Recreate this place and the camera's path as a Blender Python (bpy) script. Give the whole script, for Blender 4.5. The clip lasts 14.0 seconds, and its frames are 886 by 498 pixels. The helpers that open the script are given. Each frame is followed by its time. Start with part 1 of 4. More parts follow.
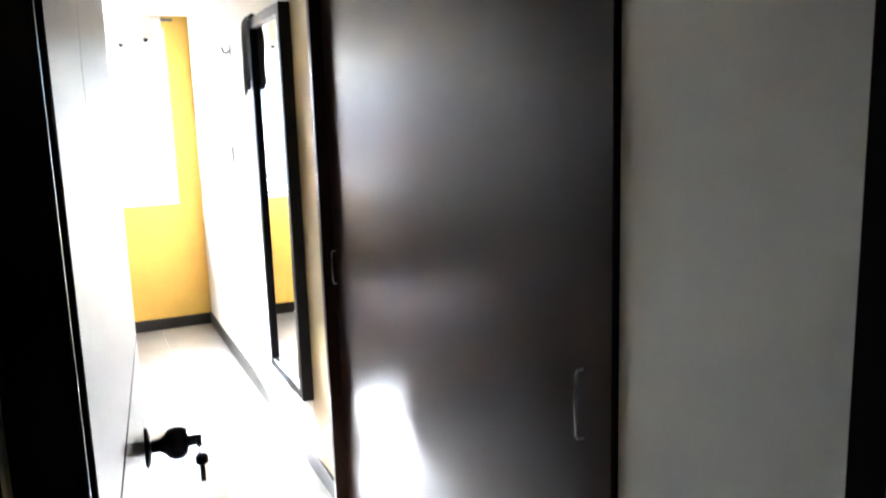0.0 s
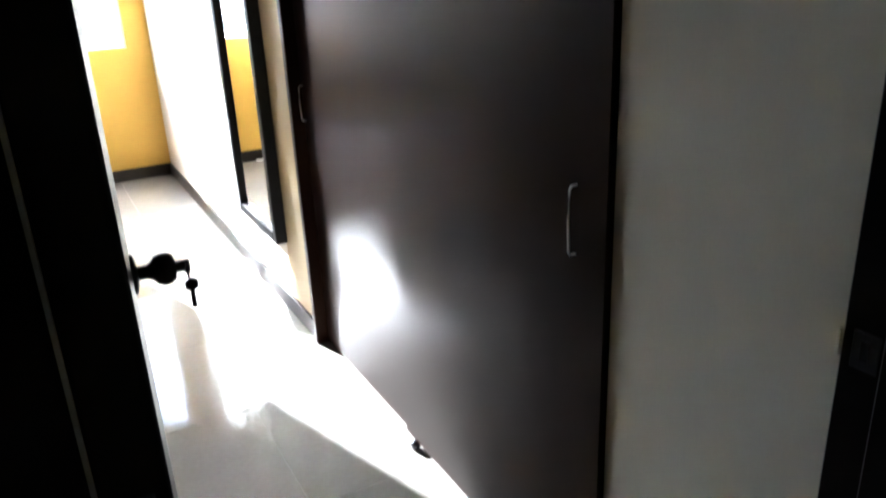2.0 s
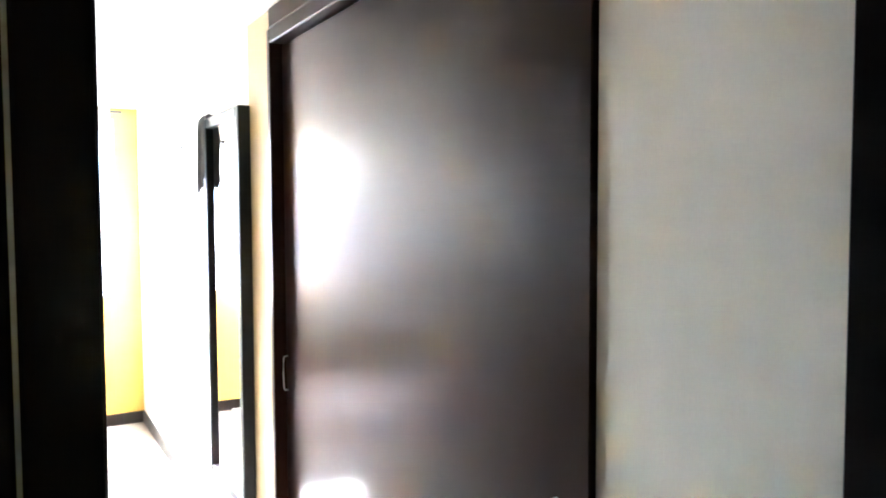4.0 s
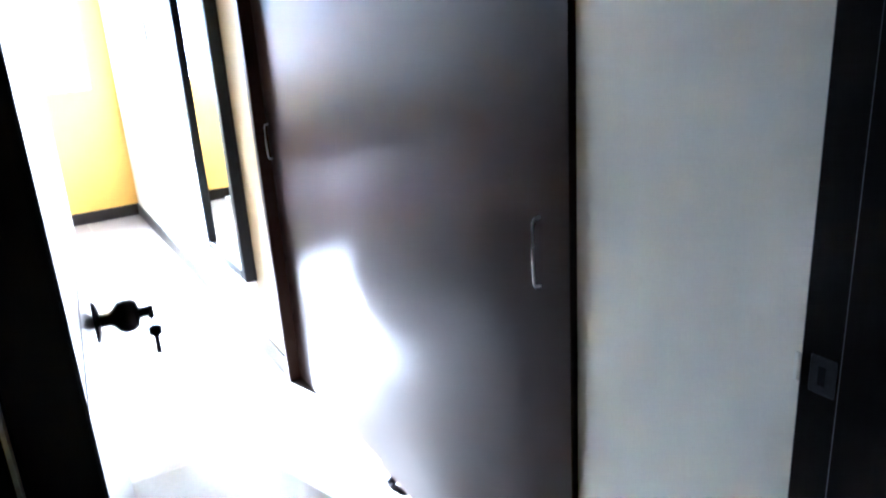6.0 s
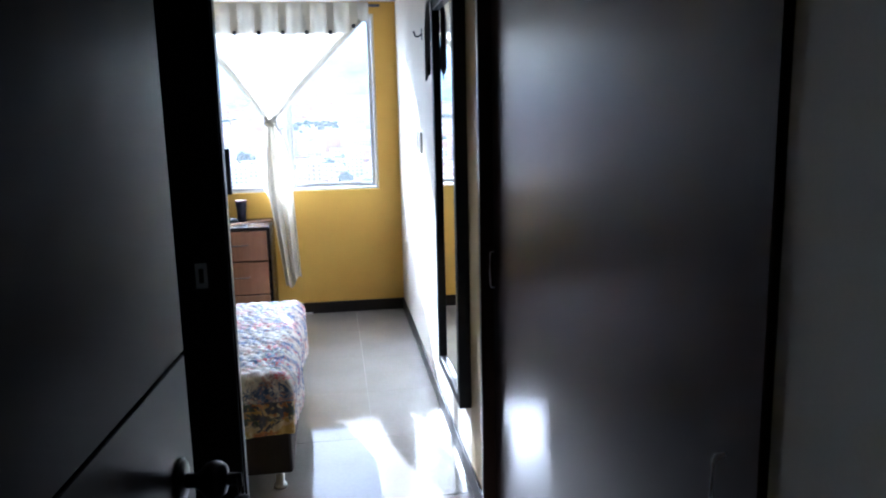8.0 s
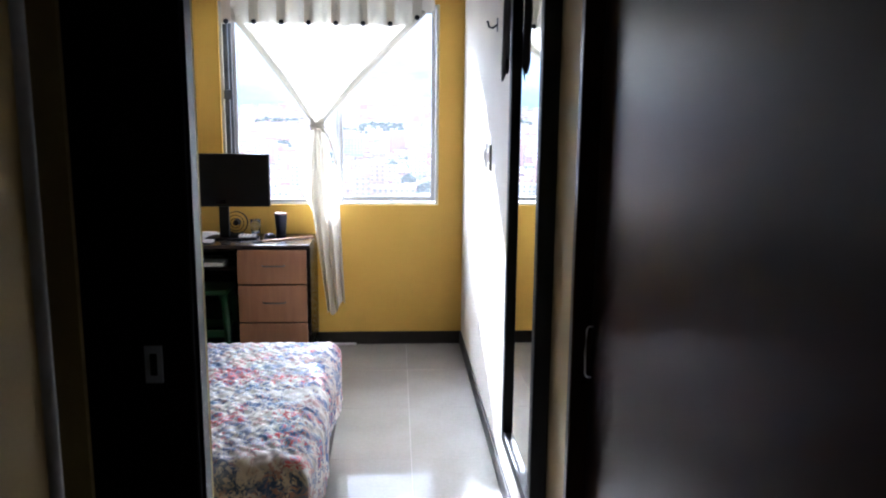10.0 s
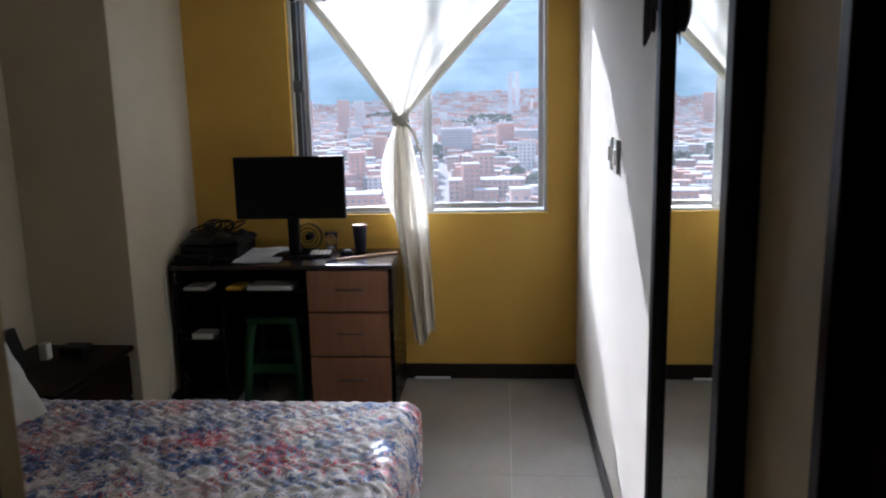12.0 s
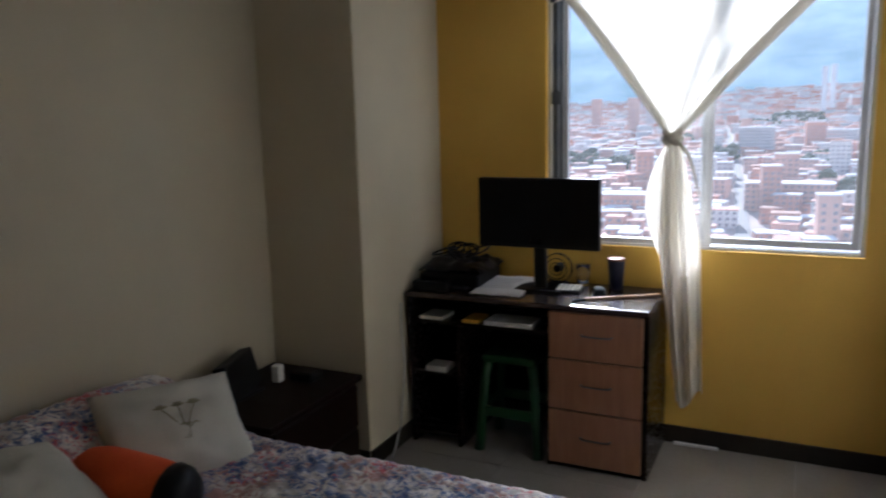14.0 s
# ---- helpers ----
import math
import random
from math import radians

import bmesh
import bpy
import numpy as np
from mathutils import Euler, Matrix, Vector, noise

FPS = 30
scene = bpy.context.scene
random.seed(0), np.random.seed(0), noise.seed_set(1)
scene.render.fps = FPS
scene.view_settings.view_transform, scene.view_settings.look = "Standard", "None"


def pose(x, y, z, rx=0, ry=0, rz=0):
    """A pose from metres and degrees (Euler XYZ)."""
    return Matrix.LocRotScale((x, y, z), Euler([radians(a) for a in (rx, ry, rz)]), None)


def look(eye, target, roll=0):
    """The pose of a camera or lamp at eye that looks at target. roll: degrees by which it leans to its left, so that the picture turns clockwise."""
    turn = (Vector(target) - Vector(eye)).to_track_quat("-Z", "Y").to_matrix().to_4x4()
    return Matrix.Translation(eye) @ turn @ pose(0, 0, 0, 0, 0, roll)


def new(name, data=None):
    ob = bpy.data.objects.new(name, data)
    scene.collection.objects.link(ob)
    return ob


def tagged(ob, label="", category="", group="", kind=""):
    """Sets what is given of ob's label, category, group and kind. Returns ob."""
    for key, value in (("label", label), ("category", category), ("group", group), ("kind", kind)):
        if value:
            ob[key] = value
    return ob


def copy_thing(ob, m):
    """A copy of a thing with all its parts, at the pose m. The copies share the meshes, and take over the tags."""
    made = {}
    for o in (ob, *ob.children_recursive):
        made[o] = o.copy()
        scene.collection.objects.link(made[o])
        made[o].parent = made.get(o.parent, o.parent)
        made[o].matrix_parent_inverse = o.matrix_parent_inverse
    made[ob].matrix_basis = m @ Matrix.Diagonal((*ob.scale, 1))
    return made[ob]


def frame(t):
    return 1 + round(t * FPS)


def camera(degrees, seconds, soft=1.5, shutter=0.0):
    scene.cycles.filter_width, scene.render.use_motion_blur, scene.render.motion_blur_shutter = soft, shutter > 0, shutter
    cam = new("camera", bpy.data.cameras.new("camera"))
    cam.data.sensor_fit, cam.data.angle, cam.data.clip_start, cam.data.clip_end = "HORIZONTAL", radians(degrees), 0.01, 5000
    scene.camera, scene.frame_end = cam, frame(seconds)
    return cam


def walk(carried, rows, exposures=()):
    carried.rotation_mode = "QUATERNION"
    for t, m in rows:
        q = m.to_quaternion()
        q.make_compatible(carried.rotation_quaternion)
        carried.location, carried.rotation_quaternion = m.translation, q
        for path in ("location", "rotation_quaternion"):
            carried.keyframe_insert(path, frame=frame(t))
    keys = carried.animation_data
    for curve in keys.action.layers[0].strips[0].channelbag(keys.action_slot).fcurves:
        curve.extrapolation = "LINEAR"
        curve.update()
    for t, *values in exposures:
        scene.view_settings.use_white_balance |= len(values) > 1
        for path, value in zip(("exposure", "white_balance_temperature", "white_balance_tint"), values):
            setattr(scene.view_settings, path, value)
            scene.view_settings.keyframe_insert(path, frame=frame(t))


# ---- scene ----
cam = camera(60.2, 14.0, soft=2.0, shutter=0.4)
PATH = [
    (0, (-0.8, -5.952, 1.505), (0.035, -4.167, 1.166), -1.8),
    (0.5, (-0.819, -5.915, 1.479), (0.062, -4.192, 0.972), -2.5),
    (1, (-0.835, -5.904, 1.442), (0.04, -4.245, 0.748), -3.4),
    (1.5, (-0.836, -5.892, 1.414), (0.018, -4.283, 0.587), -3.8),
    (2, (-0.838, -5.896, 1.434), (0.033, -4.242, 0.721), -2.6),
    (2.5, (-0.845, -5.914, 1.491), (0.107, -4.2125, 1.046), -0.8),
    (3, (-0.848, -5.911, 1.541), (0.135, -4.178, 1.362), 0.2),
    (3.2, (-0.853, -5.908, 1.569), (0.136, -4.172, 1.474), 0.0),
    (5.3, (-0.846, -5.914, 1.518), (0.16, -4.216, 1.191), -1.7),
    (5.5, (-0.8355, -5.9135, 1.492), (0.1395, -4.224, 1.049), -2.6),
    (6, (-0.825, -5.906, 1.446), (0.121, -4.265, 0.803), -3.7),
    (6.5, (-0.807, -5.898, 1.42), (0.094, -4.282, 0.659), -3.9),
    (7, (-0.773, -5.87, 1.445), (0.03, -4.149, 0.819), -2.4),
    (7.5, (-0.635, -5.808, 1.487), (-0.158, -3.903, 1.106), -0.6),
    (8, (-0.506, -5.736, 1.506), (-0.228, -3.788, 1.147), -1.3),
    (8.5, (-0.481, -5.54, 1.511), (-0.273, -3.58, 1.168), -0.6),
    (9, (-0.473, -5.361, 1.52), (-0.289, -3.399, 1.181), -1.0),
    (9.2, (-0.458, -5.282, 1.515), (-0.291, -3.318, 1.176), -0.4),
    (11.3, (-0.436, -4.409, 1.528), (-0.423, -2.441, 1.168), -0.9),
    (11.5, (-0.438, -4.316, 1.51), (-0.472, -2.341, 1.197), -1.2),
    (12, (-0.391, -4.102, 1.508), (-0.552, -2.143, 1.141), -1.3),
    (12.5, (-0.38, -3.901, 1.499), (-0.646, -1.948, 1.159), -0.9),
    (13, (-0.363, -3.757, 1.512), (-0.7, -1.812, 1.193), -2.1),
    (13.5, (-0.342, -3.627, 1.512), (-0.937, -1.741, 1.212), -1.9),
    (14, (-0.379, -3.552, 1.582), (-1.237, -1.781, 1.227), -1.5),
]
walk(cam, [(t, look(eye, target, roll)) for t, eye, target, roll in PATH],
     exposures=[(0, 4.25, 5450, 10), (0.5, 4.85, 5500, 10), (1.0, 4.75, 5500, 10), (1.5, 3.95, 5550, 10), (2.0, 3.7, 5550, 10), (2.6, 5.3, 5450, 10), (3.0, 6.0, 5450, 10), (5.3, 6.05, 5100, 10), (6.0, 5.35, 4750, 11),
                (6.5, 4.5, 4700, 12), (6.9, 4.5, 4700, 12), (7.2, 3.3, 4750, 10), (7.6, 2.1, 4800, 10), (8.5, 2.1, 4850, 13), (9.2, 2.1, 4950, 13), (11.3, 1.3, 5350, 14),
                (12.0, 0.7, 5350, 14), (14.0, 0.75, 5400, 14)])

# ---------------------------------------------------------------- light
SUN_WAY = Vector((0.315, -1.0, -0.455)).normalized()
world = bpy.data.worlds.new("sky")
scene.world = world
world.use_nodes = True
wn = world.node_tree
sky = wn.nodes.new("ShaderNodeTexSky")
sky.sky_type = "NISHITA"
sky.sun_disc = False
sky.sun_elevation = math.asin(-SUN_WAY.z)
sky.sun_rotation = math.atan2(-SUN_WAY.x, -SUN_WAY.y)
wn.nodes["Background"].inputs["Strength"].default_value = 0.15
wn.links.new(sky.outputs[0], wn.nodes["Background"].inputs["Color"])

sun_data = bpy.data.lights.new("sun", "SUN")
sun_data.energy, sun_data.angle, sun_data.color = 4.6, radians(0.5), (1.0, 0.96, 0.90)
sun = new("sun", sun_data)
sun.matrix_world = look((-1.2, 4.0, 3.0), Vector((-1.2, 4.0, 3.0)) + SUN_WAY)


# ---------------------------------------------------------------- materials
def bsdf(m):
    return m.node_tree.nodes["Principled BSDF"]


def node_mat(name, colors, rough=0.5, scale=8.0, fine=80.0, bump=0.1, stretch=(1, 1, 1), metal=0.0, spec=0.5, mix=0.5, coat=0.0, wear=0.08):
    """Two scales of variation between two colours, with relief and uneven gloss."""
    m = bpy.data.materials.new(name)
    m.use_nodes = True
    nt = m.node_tree
    b = nt.nodes["Principled BSDF"]
    tc = nt.nodes.new("ShaderNodeTexCoord")
    mp = nt.nodes.new("ShaderNodeMapping")
    mp.inputs["Scale"].default_value = stretch
    nt.links.new(tc.outputs["Object"], mp.inputs[0])
    n1, n2 = nt.nodes.new("ShaderNodeTexNoise"), nt.nodes.new("ShaderNodeTexNoise")
    for n, s in ((n1, scale), (n2, fine)):
        n.inputs["Scale"].default_value = s
        n.inputs["Detail"].default_value = 6
        nt.links.new(mp.outputs[0], n.inputs["Vector"])
    add = nt.nodes.new("ShaderNodeMath")
    add.operation = "MULTIPLY_ADD"
    nt.links.new(n2.outputs["Fac"], add.inputs[0])
    add.inputs[1].default_value = 0.5
    nt.links.new(n1.outputs["Fac"], add.inputs[2])
    ramp = nt.nodes.new("ShaderNodeValToRGB")
    ramp.color_ramp.elements[0].position = 0.75 - mix * 0.5
    ramp.color_ramp.elements[1].position = 0.75 + mix * 0.5
    ramp.color_ramp.elements[0].color = (*colors[0], 1)
    ramp.color_ramp.elements[1].color = (*colors[1], 1)
    nt.links.new(add.outputs[0], ramp.inputs[0])
    nt.links.new(ramp.outputs[0], b.inputs["Base Color"])
    mr = nt.nodes.new("ShaderNodeMapRange")
    mr.inputs["To Min"].default_value = max(0.0, rough - wear)
    mr.inputs["To Max"].default_value = min(1.0, rough + wear)
    nt.links.new(n1.outputs["Fac"], mr.inputs[0])
    nt.links.new(mr.outputs[0], b.inputs["Roughness"])
    b.inputs["Metallic"].default_value = metal
    b.inputs["Specular IOR Level"].default_value = spec
    b.inputs["Coat Weight"].default_value = coat
    b.inputs["Coat Roughness"].default_value = 0.25
    if bump:
        bp = nt.nodes.new("ShaderNodeBump")
        bp.inputs["Strength"].default_value = bump
        bp.inputs["Distance"].default_value = 0.004
        nt.links.new(n2.outputs["Fac"], bp.inputs["Height"])
        nt.links.new(bp.outputs[0], b.inputs["Normal"])
    return m


WHITE = node_mat("white_wall_paint", ((0.66, 0.615, 0.53), (0.72, 0.675, 0.585)), 0.75, 2.5, 160, 0.12)
YELLOW = node_mat("yellow_wall_paint", ((0.60, 0.36, 0.05), (0.68, 0.42, 0.07)), 0.65, 2.5, 160, 0.12)
BEIGE = node_mat("beige_wall_paint", ((0.55, 0.485, 0.345), (0.61, 0.54, 0.39)), 0.75, 2.5, 160, 0.12)
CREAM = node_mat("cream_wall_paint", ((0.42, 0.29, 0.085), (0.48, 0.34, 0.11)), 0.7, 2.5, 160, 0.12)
# Shade and yellow bounce put into the colour of one white wall strip.
SHADEDWHITE = node_mat("white_wall_paint_with_shade", ((0.40, 0.315, 0.18), (0.46, 0.365, 0.21)), 0.7, 2.5, 160, 0.12)
CEIL = node_mat("ceiling_paint", ((0.64, 0.63, 0.60), (0.70, 0.69, 0.66)), 0.85, 2, 120, 0.15)
TILE = node_mat("polished_floor_tile", ((0.29, 0.27, 0.245), (0.36, 0.34, 0.31)), 0.055, 3.0, 60, 0.006, wear=0.03)
GROUT = node_mat("tile_grout", ((0.45, 0.43, 0.40), (0.56, 0.54, 0.5)), 0.8, 9, 90, 0.2)
WENGE = node_mat("dark_wenge_lacquer", ((0.0125, 0.0048, 0.0028), (0.0145, 0.0056, 0.0034)), 0.28, 2.0, 25, 0.0, stretch=(6, 6, 0.8), spec=0.125, wear=0.006)
bsdf(WENGE).inputs["Specular Tint"].default_value = (1.0, 0.80, 0.64, 1)
DOORWOOD = node_mat("dark_door_lacquer", ((0.006, 0.0045, 0.004), (0.009, 0.0065, 0.006)), 0.28, 2.0, 25, 0.0, stretch=(20, 20, 1.2), spec=0.11, wear=0.015)
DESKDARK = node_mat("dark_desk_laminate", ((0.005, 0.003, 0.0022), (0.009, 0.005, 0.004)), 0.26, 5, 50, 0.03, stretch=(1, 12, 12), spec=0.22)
# Base set lighter than DESKDARK to bring out sun and sky glare.
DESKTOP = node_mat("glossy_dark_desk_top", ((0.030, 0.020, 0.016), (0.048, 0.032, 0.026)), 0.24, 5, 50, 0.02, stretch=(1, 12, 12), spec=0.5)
DESKLIGHT = node_mat("brown_drawer_laminate", ((0.22, 0.098, 0.045), (0.29, 0.135, 0.065)), 0.38, 4, 50, 0.04, stretch=(10, 10, 1.2))
NIGHT = node_mat("reddish_dark_wood", ((0.007, 0.0026, 0.0017), (0.013, 0.0045, 0.003)), 0.4, 5, 50, 0.05, stretch=(1, 9, 9), spec=0.1)
BASEB = node_mat("dark_baseboard_wood", ((0.013, 0.009, 0.007), (0.02, 0.014, 0.010)), 0.5, 6, 60, 0.05, spec=0.3)
BLACK = node_mat("black_plastic", ((0.004, 0.004, 0.0045), (0.008, 0.008, 0.009)), 0.45, 20, 200, 0.04, spec=0.25)
SCREEN = node_mat("black_glossy_screen", ((0.003, 0.003, 0.0035), (0.005, 0.005, 0.006)), 0.3, 6, 80, 0.0, spec=0.2)
CHROME = node_mat("brushed_chrome", ((0.70, 0.70, 0.70), (0.82, 0.82, 0.82)), 0.32, 20, 200, 0.02, metal=1.0)
DARKMETAL = node_mat("blackened_metal", ((0.04, 0.04, 0.045), (0.08, 0.08, 0.09)), 0.3, 20, 120, 0.03, metal=0.9)
STEEL = node_mat("dull_steel", ((0.09, 0.09, 0.10), (0.15, 0.15, 0.16)), 0.4, 20, 120, 0.03, metal=1.0)
ALU = node_mat("aluminium_window_frame", ((0.55, 0.56, 0.57), (0.66, 0.67, 0.68)), 0.4, 8, 120, 0.02, metal=0.5)
ALUDARK = node_mat("weathered_dark_track", ((0.10, 0.11, 0.12), (0.18, 0.19, 0.20)), 0.45, 8, 120, 0.03, metal=0.4)
BEDBASE = node_mat("dark_brown_bed_base_cloth", ((0.022, 0.014, 0.012), (0.045, 0.028, 0.022)), 0.7, 9, 220, 0.3)
PILLOW = node_mat("off_white_pillow_cotton", ((0.50, 0.475, 0.40), (0.60, 0.575, 0.50)), 0.9, 6, 260, 0.3)
THREAD = node_mat("faded_olive_thread", ((0.24, 0.22, 0.14), (0.34, 0.31, 0.21)), 0.9, 9, 200, 0.2)
ORANGE = node_mat("orange_fleece", ((0.72, 0.085, 0.015), (0.85, 0.13, 0.025)), 0.95, 8, 240, 0.4)
PAPER = node_mat("white_paper", ((0.74, 0.74, 0.73), (0.82, 0.82, 0.81)), 0.8, 6, 90, 0.02)
PRINT = node_mat("grey_print", ((0.25, 0.25, 0.27), (0.35, 0.35, 0.37)), 0.8, 6, 90, 0.02)
GREEN = node_mat("green_plastic", ((0.006, 0.045, 0.012), (0.010, 0.065, 0.018)), 0.4, 8, 120, 0.03)
WOODSTICK = node_mat("pale_brown_wood", ((0.32, 0.17, 0.08), (0.42, 0.24, 0.12)), 0.5, 8, 90, 0.05)
NAVY = node_mat("dark_blue_cup", ((0.012, 0.014, 0.04), (0.022, 0.025, 0.06)), 0.35, 8, 90, 0.02)
COFFEE = node_mat("brown_cup_rim", ((0.22, 0.09, 0.05), (0.30, 0.13, 0.07)), 0.5, 8, 90, 0.02)
SWITCHP = node_mat("ivory_switch_plastic", ((0.66, 0.64, 0.58), (0.72, 0.70, 0.64)), 0.4, 8, 90, 0.02)
GREYCLOTH = node_mat("dark_grey_cloth", ((0.07, 0.065, 0.065), (0.12, 0.11, 0.11)), 0.9, 14, 260, 0.4)
CABLE = node_mat("white_cable_sheath", ((0.50, 0.50, 0.48), (0.60, 0.60, 0.58)), 0.5, 20, 90, 0.02)
YELLOWBIT = node_mat("yellow_packet", ((0.65, 0.34, 0.02), (0.75, 0.42, 0.04)), 0.5, 12, 90, 0.05)
SEAL = node_mat("pale_sealant_strip", ((0.55, 0.54, 0.50), (0.68, 0.67, 0.63)), 0.6, 12, 90, 0.05)

MIRROR = bpy.data.materials.new("mirror_glass")
MIRROR.use_nodes = True
bsdf(MIRROR).inputs["Base Color"].default_value = (0.86, 0.88, 0.87, 1)
bsdf(MIRROR).inputs["Metallic"].default_value = 1.0
bsdf(MIRROR).inputs["Roughness"].default_value = 0.01

GLASS = bpy.data.materials.new("clear_glass")
GLASS.use_nodes = True
bsdf(GLASS).inputs["Base Color"].default_value = (0.97, 0.98, 0.98, 1)
bsdf(GLASS).inputs["Transmission Weight"].default_value = 1.0
bsdf(GLASS).inputs["Roughness"].default_value = 0.0
bsdf(GLASS).inputs["IOR"].default_value = 1.45


# Window glass; a translucent share is mixed in as haze over the town.
HAZED = bpy.data.materials.new("window_glass_with_haze")
HAZED.use_nodes = True
dn = HAZED.node_tree
bsdf(HAZED).inputs["Base Color"].default_value = (0.97, 0.98, 0.98, 1)
bsdf(HAZED).inputs["Transmission Weight"].default_value = 1.0
bsdf(HAZED).inputs["Roughness"].default_value = 0.0
bsdf(HAZED).inputs["IOR"].default_value = 1.45
haze_veil = dn.nodes.new("ShaderNodeBsdfTranslucent")
haze_veil.inputs["Color"].default_value = (0.86, 0.88, 0.92, 1)
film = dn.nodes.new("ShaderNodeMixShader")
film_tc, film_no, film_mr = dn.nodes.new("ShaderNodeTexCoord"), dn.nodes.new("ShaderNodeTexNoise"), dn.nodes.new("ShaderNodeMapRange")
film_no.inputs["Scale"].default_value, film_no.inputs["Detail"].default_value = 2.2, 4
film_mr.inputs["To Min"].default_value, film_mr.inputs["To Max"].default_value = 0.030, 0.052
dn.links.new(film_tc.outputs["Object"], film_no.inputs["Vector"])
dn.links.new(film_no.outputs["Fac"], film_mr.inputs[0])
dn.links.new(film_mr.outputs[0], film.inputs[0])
dn.links.new(bsdf(HAZED).outputs[0], film.inputs[1])
dn.links.new(haze_veil.outputs[0], film.inputs[2])
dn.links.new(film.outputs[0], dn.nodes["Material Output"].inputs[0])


def curtain_mat(name, colour, through_share, weave_gaps=0.0):
    """Thin woven cloth: light passes diffusely."""
    m = bpy.data.materials.new(name)
    m.use_nodes = True
    nt = m.node_tree
    b = bsdf(m)
    b.inputs["Base Color"].default_value = (*colour, 1)
    b.inputs["Roughness"].default_value = 0.9
    tr = nt.nodes.new("ShaderNodeBsdfTranslucent")
    tr.inputs["Color"].default_value = (*colour, 1)
    mx = nt.nodes.new("ShaderNodeMixShader")
    tc = nt.nodes.new("ShaderNodeTexCoord")
    wv = nt.nodes.new("ShaderNodeTexNoise")
    wv.inputs["Scale"].default_value = 60
    nt.links.new(tc.outputs["Object"], wv.inputs["Vector"])
    mr = nt.nodes.new("ShaderNodeMapRange")
    mr.inputs["To Min"].default_value, mr.inputs["To Max"].default_value = through_share - 0.08, through_share + 0.08
    nt.links.new(wv.outputs["Fac"], mr.inputs[0])
    nt.links.new(mr.outputs[0], mx.inputs[0])
    nt.links.new(b.outputs[0], mx.inputs[1])
    nt.links.new(tr.outputs[0], mx.inputs[2])
    bp = nt.nodes.new("ShaderNodeBump")
    bp.inputs["Strength"].default_value = 0.15
    bp.inputs["Distance"].default_value = 0.003
    nt.links.new(wv.outputs["Fac"], bp.inputs["Height"])
    nt.links.new(bp.outputs[0], b.inputs["Normal"])
    gaps = nt.nodes.new("ShaderNodeBsdfTransparent")
    open_weave = nt.nodes.new("ShaderNodeMixShader")
    open_weave.inputs[0].default_value = weave_gaps
    nt.links.new(mx.outputs[0], open_weave.inputs[1])
    nt.links.new(gaps.outputs[0], open_weave.inputs[2])
    nt.links.new(open_weave.outputs[0], nt.nodes["Material Output"].inputs[0])
    return m


CURTAIN = curtain_mat("white_curtain_cloth", (0.78, 0.74, 0.65), 0.28)
SHEER = curtain_mat("sheer_curtain_cloth", (0.74, 0.715, 0.64), 0.38, 0.10)


